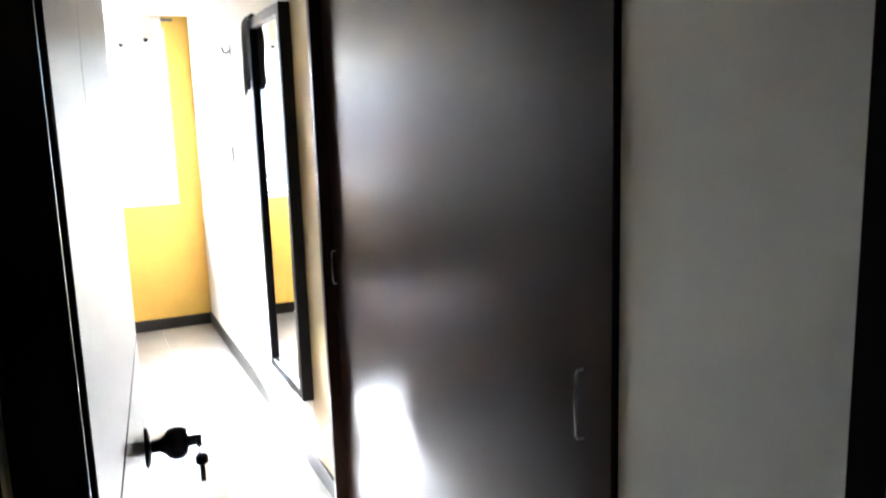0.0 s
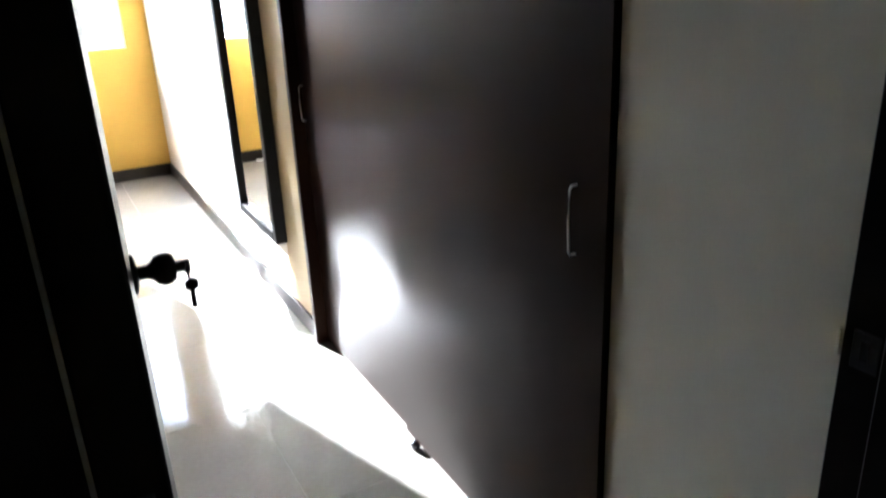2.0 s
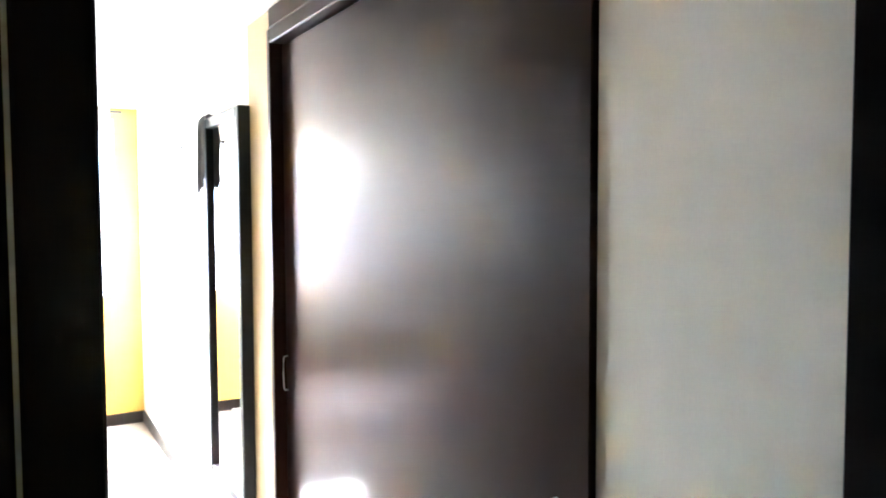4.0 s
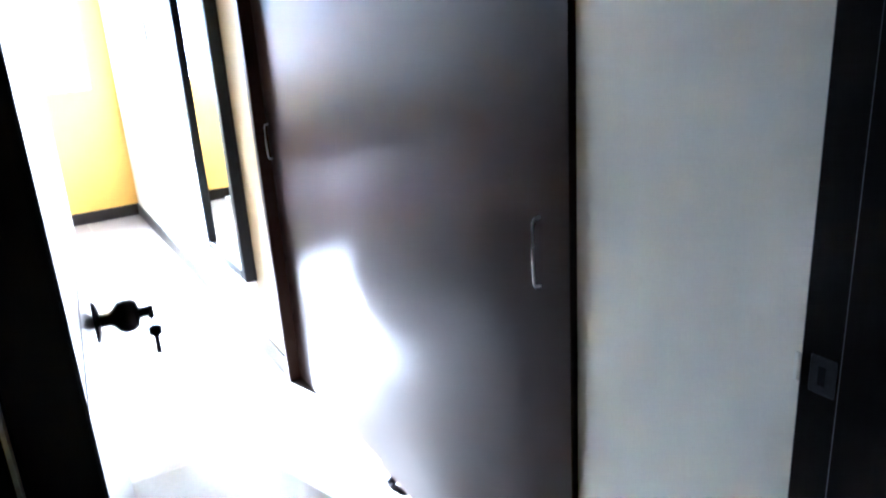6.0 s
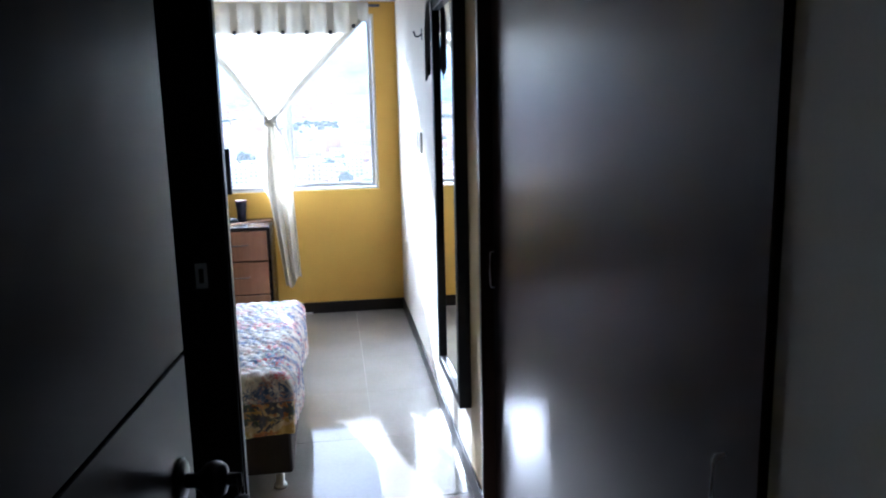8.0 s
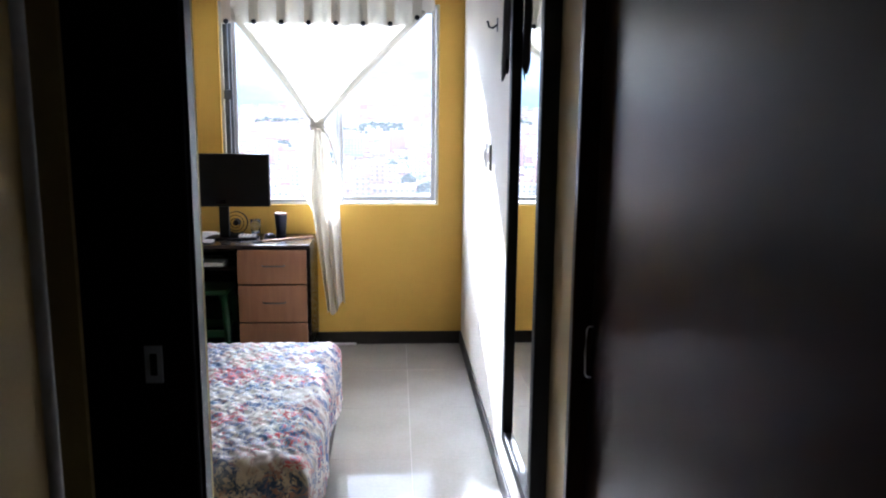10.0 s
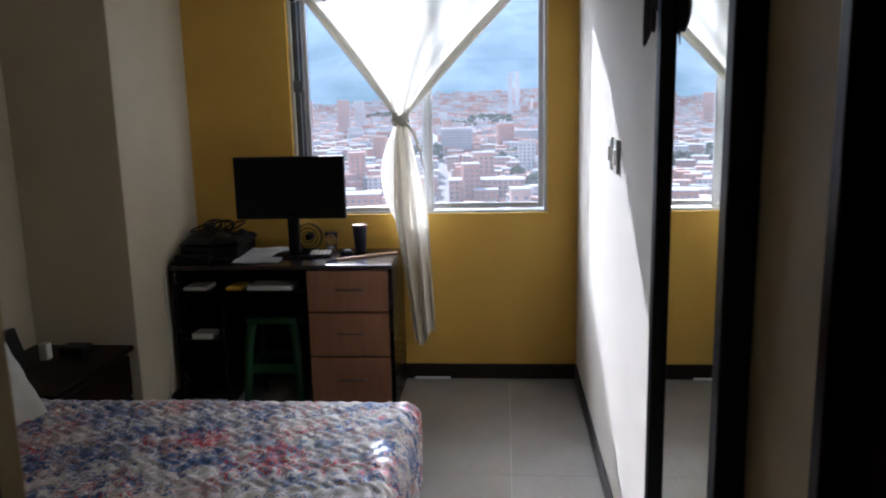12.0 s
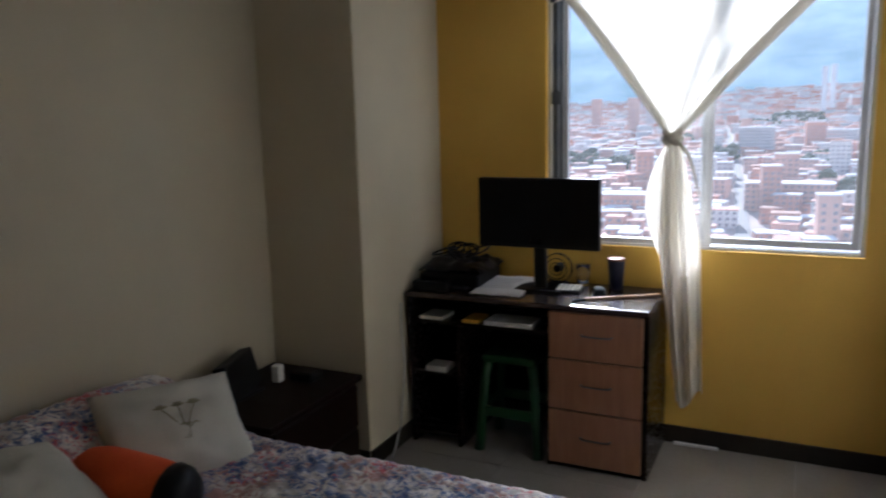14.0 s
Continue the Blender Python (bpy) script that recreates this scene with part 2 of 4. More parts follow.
def quilt_mat(name, ground, spots, scale):
    """Printed cotton: patches of several colours broken up by small leaves."""
    m = bpy.data.materials.new(name)
    m.use_nodes = True
    nt = m.node_tree
    b = bsdf(m)
    tc = nt.nodes.new("ShaderNodeTexCoord")
    warp = nt.nodes.new("ShaderNodeTexNoise")
    warp.inputs["Scale"].default_value = 18
    warp.inputs["Detail"].default_value = 3
    nt.links.new(tc.outputs["Object"], warp.inputs["Vector"])
    mixv = nt.nodes.new("ShaderNodeMix")
    mixv.data_type = "RGBA"
    mixv.inputs[0].default_value = 0.07
    nt.links.new(tc.outputs["Object"], mixv.inputs[6])
    nt.links.new(warp.outputs["Color"], mixv.inputs[7])
    last = None
    for n, (col, sc, lo, hi) in enumerate(spots):
        big = nt.nodes.new("ShaderNodeTexNoise")
        big.inputs["Scale"].default_value = sc
        big.inputs["Detail"].default_value = 1
        off = nt.nodes.new("ShaderNodeMapping")
        off.inputs["Location"].default_value = (n * 3.7, n * 1.9, n * 0.7)
        nt.links.new(mixv.outputs[2], off.inputs[0])
        nt.links.new(off.outputs[0], big.inputs["Vector"])
        leaf = nt.nodes.new("ShaderNodeTexVoronoi")
        leaf.inputs["Scale"].default_value = scale * (1 + 0.2 * n)
        nt.links.new(off.outputs[0], leaf.inputs["Vector"])
        sep = nt.nodes.new("ShaderNodeSeparateColor")
        nt.links.new(leaf.outputs["Color"], sep.inputs[0])
        su = nt.nodes.new("ShaderNodeMath")
        su.operation = "MULTIPLY_ADD"
        nt.links.new(sep.outputs[0], su.inputs[0])
        su.inputs[1].default_value = 0.30
        nt.links.new(big.outputs["Fac"], su.inputs[2])
        mr = nt.nodes.new("ShaderNodeMapRange")
        mr.inputs["From Min"].default_value, mr.inputs["From Max"].default_value = lo, hi
        nt.links.new(su.outputs[0], mr.inputs[0])
        mx = nt.nodes.new("ShaderNodeMix")
        mx.data_type = "RGBA"
        nt.links.new(mr.outputs[0], mx.inputs[0])
        if last is None:
            mx.inputs[6].default_value = (*ground, 1)
        else:
            nt.links.new(last, mx.inputs[6])
        mx.inputs[7].default_value = (*col, 1)
        last = mx.outputs[2]
    nt.links.new(last, b.inputs["Base Color"])
    b.inputs["Roughness"].default_value = 0.48
    weave = nt.nodes.new("ShaderNodeTexNoise")
    weave.inputs["Scale"].default_value = 240
    nt.links.new(tc.outputs["Object"], weave.inputs["Vector"])
    bp = nt.nodes.new("ShaderNodeBump")
    bp.inputs["Strength"].default_value = 0.25
    bp.inputs["Distance"].default_value = 0.003
    nt.links.new(weave.outputs["Fac"], bp.inputs["Height"])
    nt.links.new(bp.outputs[0], b.inputs["Normal"])
    return m


QUILT = quilt_mat("blue_and_red_printed_quilt", (0.64, 0.58, 0.54),
                  (((0.23, 0.27, 0.43), 9.0, 0.60, 0.72), ((0.48, 0.28, 0.25), 10.0, 0.67, 0.74), ((0.06, 0.12, 0.32), 8.0, 0.68, 0.75),
                   ((0.78, 0.73, 0.69), 14.0, 0.66, 0.76), ((0.60, 0.07, 0.09), 5.5, 0.81, 0.86)), 75)
QUILTSIDE = quilt_mat("orange_floral_quilt_border", (0.70, 0.58, 0.36),
                      (((0.52, 0.20, 0.06), 7.0, 0.66, 0.74), ((0.10, 0.13, 0.11), 7.0, 0.68, 0.76), ((0.55, 0.36, 0.10), 9.0, 0.72, 0.8),
                       ((0.10, 0.10, 0.14), 6.0, 0.76, 0.82)), 40)


# ---------------------------------------------------------------- mesh helpers
def bm_box(bm, x0, x1, y0, y1, z0, z1, bevel=0.0, seg=1):
    made = bmesh.ops.create_cube(bm, size=1.0)["verts"]
    for v in made:
        v.co = Vector((x0 + (v.co.x + 0.5) * (x1 - x0), y0 + (v.co.y + 0.5) * (y1 - y0), z0 + (v.co.z + 0.5) * (z1 - z0)))
    if bevel:
        edges = list({e for v in made for e in v.link_edges})
        bmesh.ops.bevel(bm, geom=edges, offset=bevel, segments=seg, affect="EDGES", profile=0.5)


def bm_tube(bm, points, radius, sides=8, caps=True):
    """A tube along points; radius may be one number or one for each point."""
    rings = []
    pts = [Vector(p) for p in points]
    radii = radius if isinstance(radius, (list, tuple)) else [radius] * len(pts)
    up = Vector((0, 0, 1))
    for i, p in enumerate(pts):
        way = (pts[min(i + 1, len(pts) - 1)] - pts[max(i - 1, 0)]).normalized()
        side = way.cross(up)
        if side.length < 0.05:
            side = way.cross(Vector((1, 0, 0)))
        side.normalize()
        other = way.cross(side)
        rings.append([bm.verts.new(p + radii[i] * (math.cos(a) * side + math.sin(a) * other))
                      for a in (2 * math.pi * k / sides for k in range(sides))])
    for a, b in zip(rings, rings[1:]):
        for k in range(sides):
            bm.faces.new((a[k], a[(k + 1) % sides], b[(k + 1) % sides], b[k]))
    if caps:
        bm.faces.new(rings[0][::-1])
        bm.faces.new(rings[-1])


def bm_sheet(bm, nu, nv, place):
    grid = [[bm.verts.new(place(i / nu, j / nv)) for j in range(nv + 1)] for i in range(nu + 1)]
    for i in range(nu):
        for j in range(nv):
            bm.faces.new((grid[i][j], grid[i + 1][j], grid[i + 1][j + 1], grid[i][j + 1]))


def mesh_of(name, build, mat, smooth=False):
    bm = bmesh.new()
    build(bm)
    bmesh.ops.recalc_face_normals(bm, faces=bm.faces)
    me = bpy.data.meshes.new(name)
    bm.to_mesh(me)
    bm.free()
    me.materials.append(mat)
    if smooth:
        me.polygons.foreach_set("use_smooth", [True] * len(me.polygons))
    return me


def solid(name, build, mat, parent=None, at=(0, 0, 0), turn=(0, 0, 0), smooth=False, label="", category="", kind="", group=""):
    ob = new(name, mesh_of(name, build, mat, smooth))
    ob.matrix_basis = pose(*at, *turn)
    if parent is not None:
        ob.parent = parent
    return tagged(ob, label, category, group, kind)


def block(name, x0, x1, y0, y1, z0, z1, mat, parent=None, bevel=0.002, **tags):
    """A box whose origin is its own base centre."""
    cx, cy = (x0 + x1) / 2, (y0 + y1) / 2
    return solid(name, lambda bm: bm_box(bm, x0 - cx, x1 - cx, y0 - cy, y1 - cy, 0, z1 - z0, bevel), mat, parent, (cx, cy, z0), **tags)


def thing(name, at, label, category, turn=0.0, group="", kind=""):
    ob = new(name)
    ob.empty_display_size = 0.1
    ob.matrix_basis = pose(*at, 0, 0, turn)
    return tagged(ob, label, category, group, kind)


def cushion(bm, w, d, h, n=18, pinch=0.0, crease=0.0):
    """A stuffed pillow: two bulging faces with pulled corners and wrinkles."""
    for sign in (1, -1):
        def place(u, v, sign=sign):
            a, b = 2 * u - 1, 2 * v - 1
            edge = max(0.0, (1 - a * a)) ** 0.42 * max(0.0, (1 - b * b)) ** 0.42
            pull = 1 - pinch * (1 - abs(a * b)) * max(abs(a), abs(b)) ** 4
            z = sign * h / 2 * edge + crease * edge * noise.noise(Vector((a * 3, b * 3, sign * 2.0)))
            return Vector((a * w / 2 * pull, b * d / 2 * pull, z))
        bm_sheet(bm, n, n, place)
    bmesh.ops.remove_doubles(bm, verts=bm.verts, dist=0.0008)


# ---------------------------------------------------------------- structure
H = 2.28          # ceiling
WL, WR, WB, WT = -1.535, -0.158, 0.934, 2.20   # window opening
S = "structure"


def wall(name, build, mat, label):
    return solid(name, build, mat, label=label, category="wall", kind=S)


def north(bm):
    bm_box(bm, -2.75, WL, 0, 0.15, 0, H)
    bm_box(bm, WR, 0.75, 0, 0.15, 0, H)
    bm_box(bm, WL, WR, 0, 0.15, 0, WB)
    bm_box(bm, WL, WR, 0, 0.15, WT, H)


wall("wall_north", north, YELLOW, "yellow painted wall with a wide window")
wall("wall_east", lambda bm: bm_box(bm, 0, 0.12, -2.88, 0, 0, H), WHITE, "white painted wall with mirror and switches")
# Same wall as wall_east, cut off here to take the painted shade.
wall("wall_east_return", lambda bm: bm_box(bm, 0, 0.12, -3.19, -2.88, 0, H), SHADEDWHITE, "white wall between mirror and closet with its shade painted in")
wall("wall_east_entry", lambda bm: (bm_box(bm, 0, 0.12, -5.39, -4.935, 0, H, 0.004), bm_box(bm, 0.60, 0.72, -4.935, -3.19, 0, H)), WHITE, "white painted wall beside the entry door")
wall("wall_closet_niche", lambda bm: (bm_box(bm, 0.12, 0.60, -3.19, -3.09, 0, H), bm_box(bm, 0.12, 0.60, -5.03, -4.935, 0, H)), WHITE, "white painted side walls of the closet niche")
wall("wall_west", lambda bm: bm_box(bm, -2.75, -2.60, -3.53, 0, 0, H), BEIGE, "beige painted wall behind the bed")
wall("wall_column", lambda bm: bm_box(bm, -2.60, -2.10, -0.80, 0, 0, H, 0.004), BEIGE, "beige painted structural column in the corner")
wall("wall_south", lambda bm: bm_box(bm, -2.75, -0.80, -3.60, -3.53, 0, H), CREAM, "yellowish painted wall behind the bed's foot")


def passage(bm):
    bm_box(bm, -0.99, -0.88, -5.39, -4.03, 0, H)
    bm_box(bm, -0.99, -0.80, -4.03, -3.60, 2.08, H)


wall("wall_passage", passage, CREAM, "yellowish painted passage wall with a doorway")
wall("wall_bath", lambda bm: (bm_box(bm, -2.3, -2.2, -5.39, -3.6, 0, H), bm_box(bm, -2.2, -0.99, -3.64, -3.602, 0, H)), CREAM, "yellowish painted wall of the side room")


def entry(bm):
    bm_box(bm, -2.3, -0.85, -5.51, -5.39, 0, H)
    bm_box(bm, 0.0, 0.9, -5.51, -5.39, 0, H)
    bm_box(bm, -0.85, 0.0, -5.51, -5.39, 2.08, H)


wall("wall_entry", entry, WHITE, "white painted wall around the entry door")
# Out of view; added to close the hall and keep daylight out of it.
wall("wall_hall", lambda bm: (bm_box(bm, -2.3, 0.9, -7.4, -7.3, 0, H), bm_box(bm, -2.4, -2.3, -7.4, -5.51, 0, H), bm_box(bm, 0.9, 1.0, -7.4, -5.39, 0, H)), CREAM, "unseen plain cream walls added to close the hall")
solid("ceiling", lambda bm: bm_box(bm, -2.8, 1.0, -7.4, 0.15, H, H + 0.12), CEIL, label="plain white painted ceiling", category="ceiling", kind=S)

# baseboards
for x0, x1, y0, y1 in ((-0.95, -0.0, -0.012, 0.0), (-2.10, -0.95, -0.012, 0.0), (-0.012, 0.0, -3.19, -0.012), (-2.6, -2.588, -3.53, -0.8),
                       (-2.588, -2.10, -0.812, -0.80), (-2.10, -2.088, -0.80, -0.012), (-2.588, -0.80, -3.53, -3.518)):
    block("baseboard", x0, x1, y0, y1, 0, 0.085, BASEB, bevel=0.003, label="dark wooden baseboard along the wall", category="baseboard", kind=S)
block("baseboard", -0.95 + 0.05, -0.70, -0.030, -0.013, 0.0, 0.012, PAPER, bevel=0.002, label="thin white strip lying along the baseboard", category="trim", kind=S)

# ---------------------------------------------------------------- window
window = thing("window_1", (0, 0.05, 0), "aluminium sliding window with clear panes", "window", kind=S)


def rect_frame(bm, x0, x1, z0, z1, w, y0, y1, bevel=0.003):
    bm_box(bm, x0, x0 + w, y0, y1, z0, z1, bevel)
    bm_box(bm, x1 - w, x1, y0, y1, z0, z1, bevel)
    bm_box(bm, x0 + w, x1 - w, y0, y1, z0, z0 + w, bevel)
    bm_box(bm, x0 + w, x1 - w, y0, y1, z1 - w, z1, bevel)


solid("frame", lambda bm: rect_frame(bm, WL, WR, WB - 0.008, WT, 0.020, -0.02, 0.07), ALU, window)
solid("sash", lambda bm: rect_frame(bm, -0.83, WR - 0.022, WB + 0.022, WT - 0.022, 0.028, 0.02, 0.045), ALU, window)
solid("sash", lambda bm: rect_frame(bm, WL + 0.075, -0.775, WB + 0.012, WT - 0.022, 0.024, -0.012, 0.014), ALU, window)
solid("rail", lambda bm: (bm_box(bm, WL + 0.022, WL + 0.05, -0.015, 0.05, WB + 0.022, WT - 0.022, 0.003), bm_box(bm, WL + 0.055, WL + 0.072, -0.014, 0.01, WB + 0.03, WT - 0.03, 0.003),
                            bm_box(bm, WL + 0.02, WL + 0.075, -0.03, -0.014, 1.60, 1.66, 0.004)), ALUDARK, window, label="dark weathered side track with a latch")
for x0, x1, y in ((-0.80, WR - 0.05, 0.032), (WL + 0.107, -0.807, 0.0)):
    pane = solid("pane", lambda bm, x0=x0, x1=x1, y=y: bm_box(bm, x0, x1, y - 0.002, y + 0.002, WB + 0.035, WT - 0.045), HAZED, window, label="glass pane with the town's haze mixed in")
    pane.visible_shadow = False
solid("sill", lambda bm: bm_box(bm, WL - 0.02, WR + 0.02, -0.03, -0.02, WB - 0.02, WB - 0.004, 0.003), SEAL, window, label="painted sill with a pale edge")

# ---------------------------------------------------------------- entry door
frame_a = thing("door_frame", (0, -5.39, 0), "dark wooden entry door frame with strike plates", "door frame", kind=S)


def jamb_a(bm):
    bm_box(bm, -0.02, 0.0, -0.13, 0.005, 0, 2.06, 0.003)
    bm_box(bm, -0.005, 0.0, 0.005, 0.012, 0, 2.06)
    bm_box(bm, -0.035, -0.02, -0.13, -0.055, 0, 2.06, 0.003)
    bm_box(bm, -0.849, -0.813, -0.13, -0.112, 0, 2.06, 0.002)
    bm_box(bm, -0.856, -0.842, -0.112, 0.02, 0, 2.06)
    bm_box(bm, -0.818, -0.02, -0.13, 0.005, 2.04, 2.06, 0.003)


solid("jamb", jamb_a, DOORWOOD, frame_a)
solid("casing", lambda bm: (bm_box(bm, -0.95, -0.8515, -0.145, -0.12, 0, 2.12, 0.002), bm_box(bm, 0.0, 0.08, -0.145, -0.12, 0, 2.12, 0.004), bm_box(bm, -0.853, 0.0, -0.145, -0.12, 2.06, 2.12, 0.004)), DOORWOOD, frame_a)
solid("seal", lambda bm: bm_box(bm, -0.8513, -0.8492, -0.147, -0.12, 0, 2.06), SEAL, frame_a, label="pale sealant line beside the jamb")


def strike(bm):
    bm_box(bm, -0.0215, -0.02, -0.045, -0.010, 0.945, 0.995, 0.001)


solid("strike_plate", strike, DARKMETAL, frame_a, label="dark worn strike plate")
# The metal lip's highlight is put into a pale, matt colour.
solid("lip", lambda bm: bm_box(bm, -0.024, -0.018, 0.004, 0.010, 0.952, 0.990, 0.001), SWITCHP, frame_a, label="plate lip with its highlight painted pale")
# No real hole: a thin black patch paints the shade inside it.
solid("latch_hole", lambda bm: bm_box(bm, -0.0222, -0.0214, -0.032, -0.022, 0.957, 0.983), BLACK, frame_a, label="black patch for the shade in the latch hole")


def hinge_plate(bm):
    bm_box(bm, -0.846, -0.822, -0.1325, -0.130, 1.128, 1.172, 0.001)
    bm_box(bm, -0.850, -0.846, -0.136, -0.129, 1.12, 1.165, 0.001)


solid("hinge_plate", hinge_plate, STEEL, frame_a, label="dull notched steel plate")

door = thing("door_1", (-0.849, -5.365, 0), "dark lacquered wooden door standing open with keys in its knob", "door", turn=-5.0, kind=S)
DL = 0.80
solid("panel", lambda bm: bm_box(bm, 0.0, 0.037, 0, DL, 0.012, 1.148, 0.002), DOORWOOD, door)
solid("panel", lambda bm: bm_box(bm, 0.0, 0.037, 0, DL, 1.153, 2.03, 0.002), DOORWOOD, door)
solid("core", lambda bm: bm_box(bm, 0.006, 0.031, 0.004, DL - 0.004, 0.02, 2.02), BLACK, door)


def lathe_x(bm, at, profile, sides=20):
    pts = [(at[0] + d, at[1], at[2]) for d, _ in profile]
    bm_tube(bm, pts, [r for _, r in profile], sides)


KY, KZ = DL - 0.07, 0.975
solid("rose", lambda bm: lathe_x(bm, (0.037, KY, KZ), [(0, 0.034), (0.003, 0.034), (0.006, 0.030), (0.009, 0.018)]), DARKMETAL, door, smooth=True)
solid("knob", lambda bm: lathe_x(bm, (0.037, KY, KZ), [(0.008, 0.011), (0.022, 0.011), (0.030, 0.016), (0.036, 0.024), (0.046, 0.028), (0.058, 0.027), (0.066, 0.021), (0.068, 0.010), (0.069, 0.0095), (0.082, 0.009), (0.083, 0.002)]), DARKMETAL, door, smooth=True, label="blackened round door knob")
solid("knob", lambda bm: lathe_x(bm, (0.0, KY, KZ), [(0, 0.034), (-0.004, 0.034), (-0.008, 0.018), (-0.01, 0.011), (-0.022, 0.011), (-0.03, 0.024)]), DARKMETAL, door, smooth=True)
ring = [(0.122, KY + 0.012 * math.cos(a), KZ - 0.012 + 0.013 * math.sin(a)) for a in (k * math.pi / 8 for k in range(17))]
solid("key", lambda bm: (bm_box(bm, 0.117, 0.127, KY - 0.002, KY + 0.002, KZ - 0.013, KZ + 0.009, 0.001), bm_tube(bm, ring, 0.0012, 6, False),
                         bm_tube(bm, [(0.1245, KY, KZ - 0.026), (0.1245, KY, KZ - 0.030), (0.1245, KY, KZ - 0.042), (0.1245, KY, KZ - 0.047)], [0.004, 0.011, 0.011, 0.004], 10),
                         bm_box(bm, 0.1205, 0.1285, KY - 0.0015, KY + 0.0015, KZ - 0.078, KZ - 0.045, 0.001)), DARKMETAL, door, label="small keys hanging on a ring")
solid("latch", lambda bm: (bm_box(bm, 0.008, 0.029, DL - 0.001, DL + 0.0015, KZ - 0.03, KZ + 0.03), bm_box(bm, 0.012, 0.025, DL, DL + 0.009, KZ - 0.012, KZ + 0.012, 0.002)), STEEL, door)

# side doorway in the passage
frame_b = thing("door_frame", (-0.80, -3.99, 0), "dark wooden door frame of the side room", "door frame", kind=S)


def jamb_b(bm):
    bm_box(bm, -0.22, 0.0, 0.365, 0.387, 0, 2.08, 0.003)
    bm_box(bm, -0.19, -0.09, -0.04, -0.018, 0, 2.08, 0.003)
    bm_box(bm, -0.22, 0.012, -0.018, 0.365, 2.04, 2.08, 0.003)
    bm_box(bm, 0.0, 0.006, 0.380, 0.425, 0, 2.10, 0.002)


solid("jamb", jamb_b, DOORWOOD, frame_b)
solid("seal", lambda bm: bm_tube(bm, [(-0.079, -0.029, 0), (-0.079, -0.029, 1.0), (-0.079, -0.029, 2.08)], 0.011, 12), SEAL, frame_b, smooth=True, label="pale rounded edge strip")
solid("strike_plate", lambda bm: (bm_box(bm, -0.087, -0.055, 0.362, 0.365, 1.04, 1.11, 0.001),), ALU, frame_b, label="dull steel strike plate")
# Black patch on the plate, painting the shade of its hole.
solid("latch_hole", lambda bm: bm_box(bm, -0.077, -0.065, 0.3612, 0.3622, 1.055, 1.095), BLACK, frame_b)

# ---------------------------------------------------------------- closet
closet = thing("closet", (0, -4.06, 0), "dark wenge built-in closet with two sliding doors", "closet")
solid("frame", lambda bm: (bm_box(bm, -0.02, 0.10, 0.835, 0.866, 0, 2.20, 0.003), bm_box(bm, -0.008, 0.10, -0.872, -0.832, 0, 2.20, 0.003),
                           bm_box(bm, -0.02, 0.10, -0.832, 0.835, 2.15, 2.20, 0.003), bm_box(bm, -0.012, 0.10, -0.872, 0.866, 2.205, H - 0.002, 0.003)), WENGE, closet)
solid("body", lambda bm: (bm_box(bm, 0.10, 0.58, -0.86, -0.842, 0, 2.2), bm_box(bm, 0.10, 0.58, 0.842, 0.86, 0, 2.2), bm_box(bm, 0.56, 0.58, -0.842, 0.842, 0, 2.2)), WENGE, closet)
solid("sliding_door", lambda bm: bm_box(bm, 0.0, 0.018, -0.828, 0.06, 0.035, 2.145, 0.002), WENGE, closet)
solid("sliding_door", lambda bm: bm_box(bm, 0.026, 0.044, 0.0, 0.833, 0.012, 2.145, 0.002), WENGE, closet)


def bow_handle(x, y, z0, z1):
    def build(bm):
        bm_tube(bm, [(x, y, z0), (x - 0.012, y, z0 + 0.001), (x - 0.016, y, z0 + 0.008), (x - 0.018, y, (z0 + z1) / 2), (x - 0.016, y, z1 - 0.008), (x - 0.012, y, z1 - 0.001), (x, y, z1)], 0.0025, 8)
    return build


solid("handle", bow_handle(0.0, -0.775, 0.905, 1.04), CHROME, closet, smooth=True, label="slim chrome bow handle")
solid("handle", bow_handle(0.026, 0.815, 0.905, 1.03), CHROME, closet, smooth=True, label="slim chrome bow handle")
solid("roller", lambda bm: bm_tube(bm, [(-0.012, 0.0, 0.016), (0.0, 0.0, 0.016), (0.012, 0.0, 0.016)], [0.014, 0.016, 0.014], 12), DARKMETAL, closet, smooth=True, label="small dark floor roller")

# ---------------------------------------------------------------- mirror
MY0, MY1, MZ0, MZ1 = -2.905, -2.31, 0.335, 1.97
mirror = thing("wall_mirror", (0, (MY0 + MY1) / 2, MZ0), "tall mirror in a black wooden frame hung on the wall", "mirror")
mh, mw = MZ1 - MZ0, (MY1 - MY0) / 2


def mirror_frame(bm):
    for y0, y1, z0, z1 in ((-mw, -mw + 0.045, 0, mh), (mw - 0.045, mw, 0, mh), (-mw + 0.045, mw - 0.045, 0, 0.045), (-mw + 0.045, mw - 0.045, mh - 0.045, mh)):
        bm_box(bm, -0.050, -0.001, y0, y1, z0, z1, 0.005, 2)


solid("frame", mirror_frame, BLACK, mirror)
solid("glass", lambda bm: bm_box(bm, -0.032, -0.024, -mw + 0.044, mw - 0.044, 0.044, mh - 0.044), MIRROR, mirror, label="clear mirror glass")


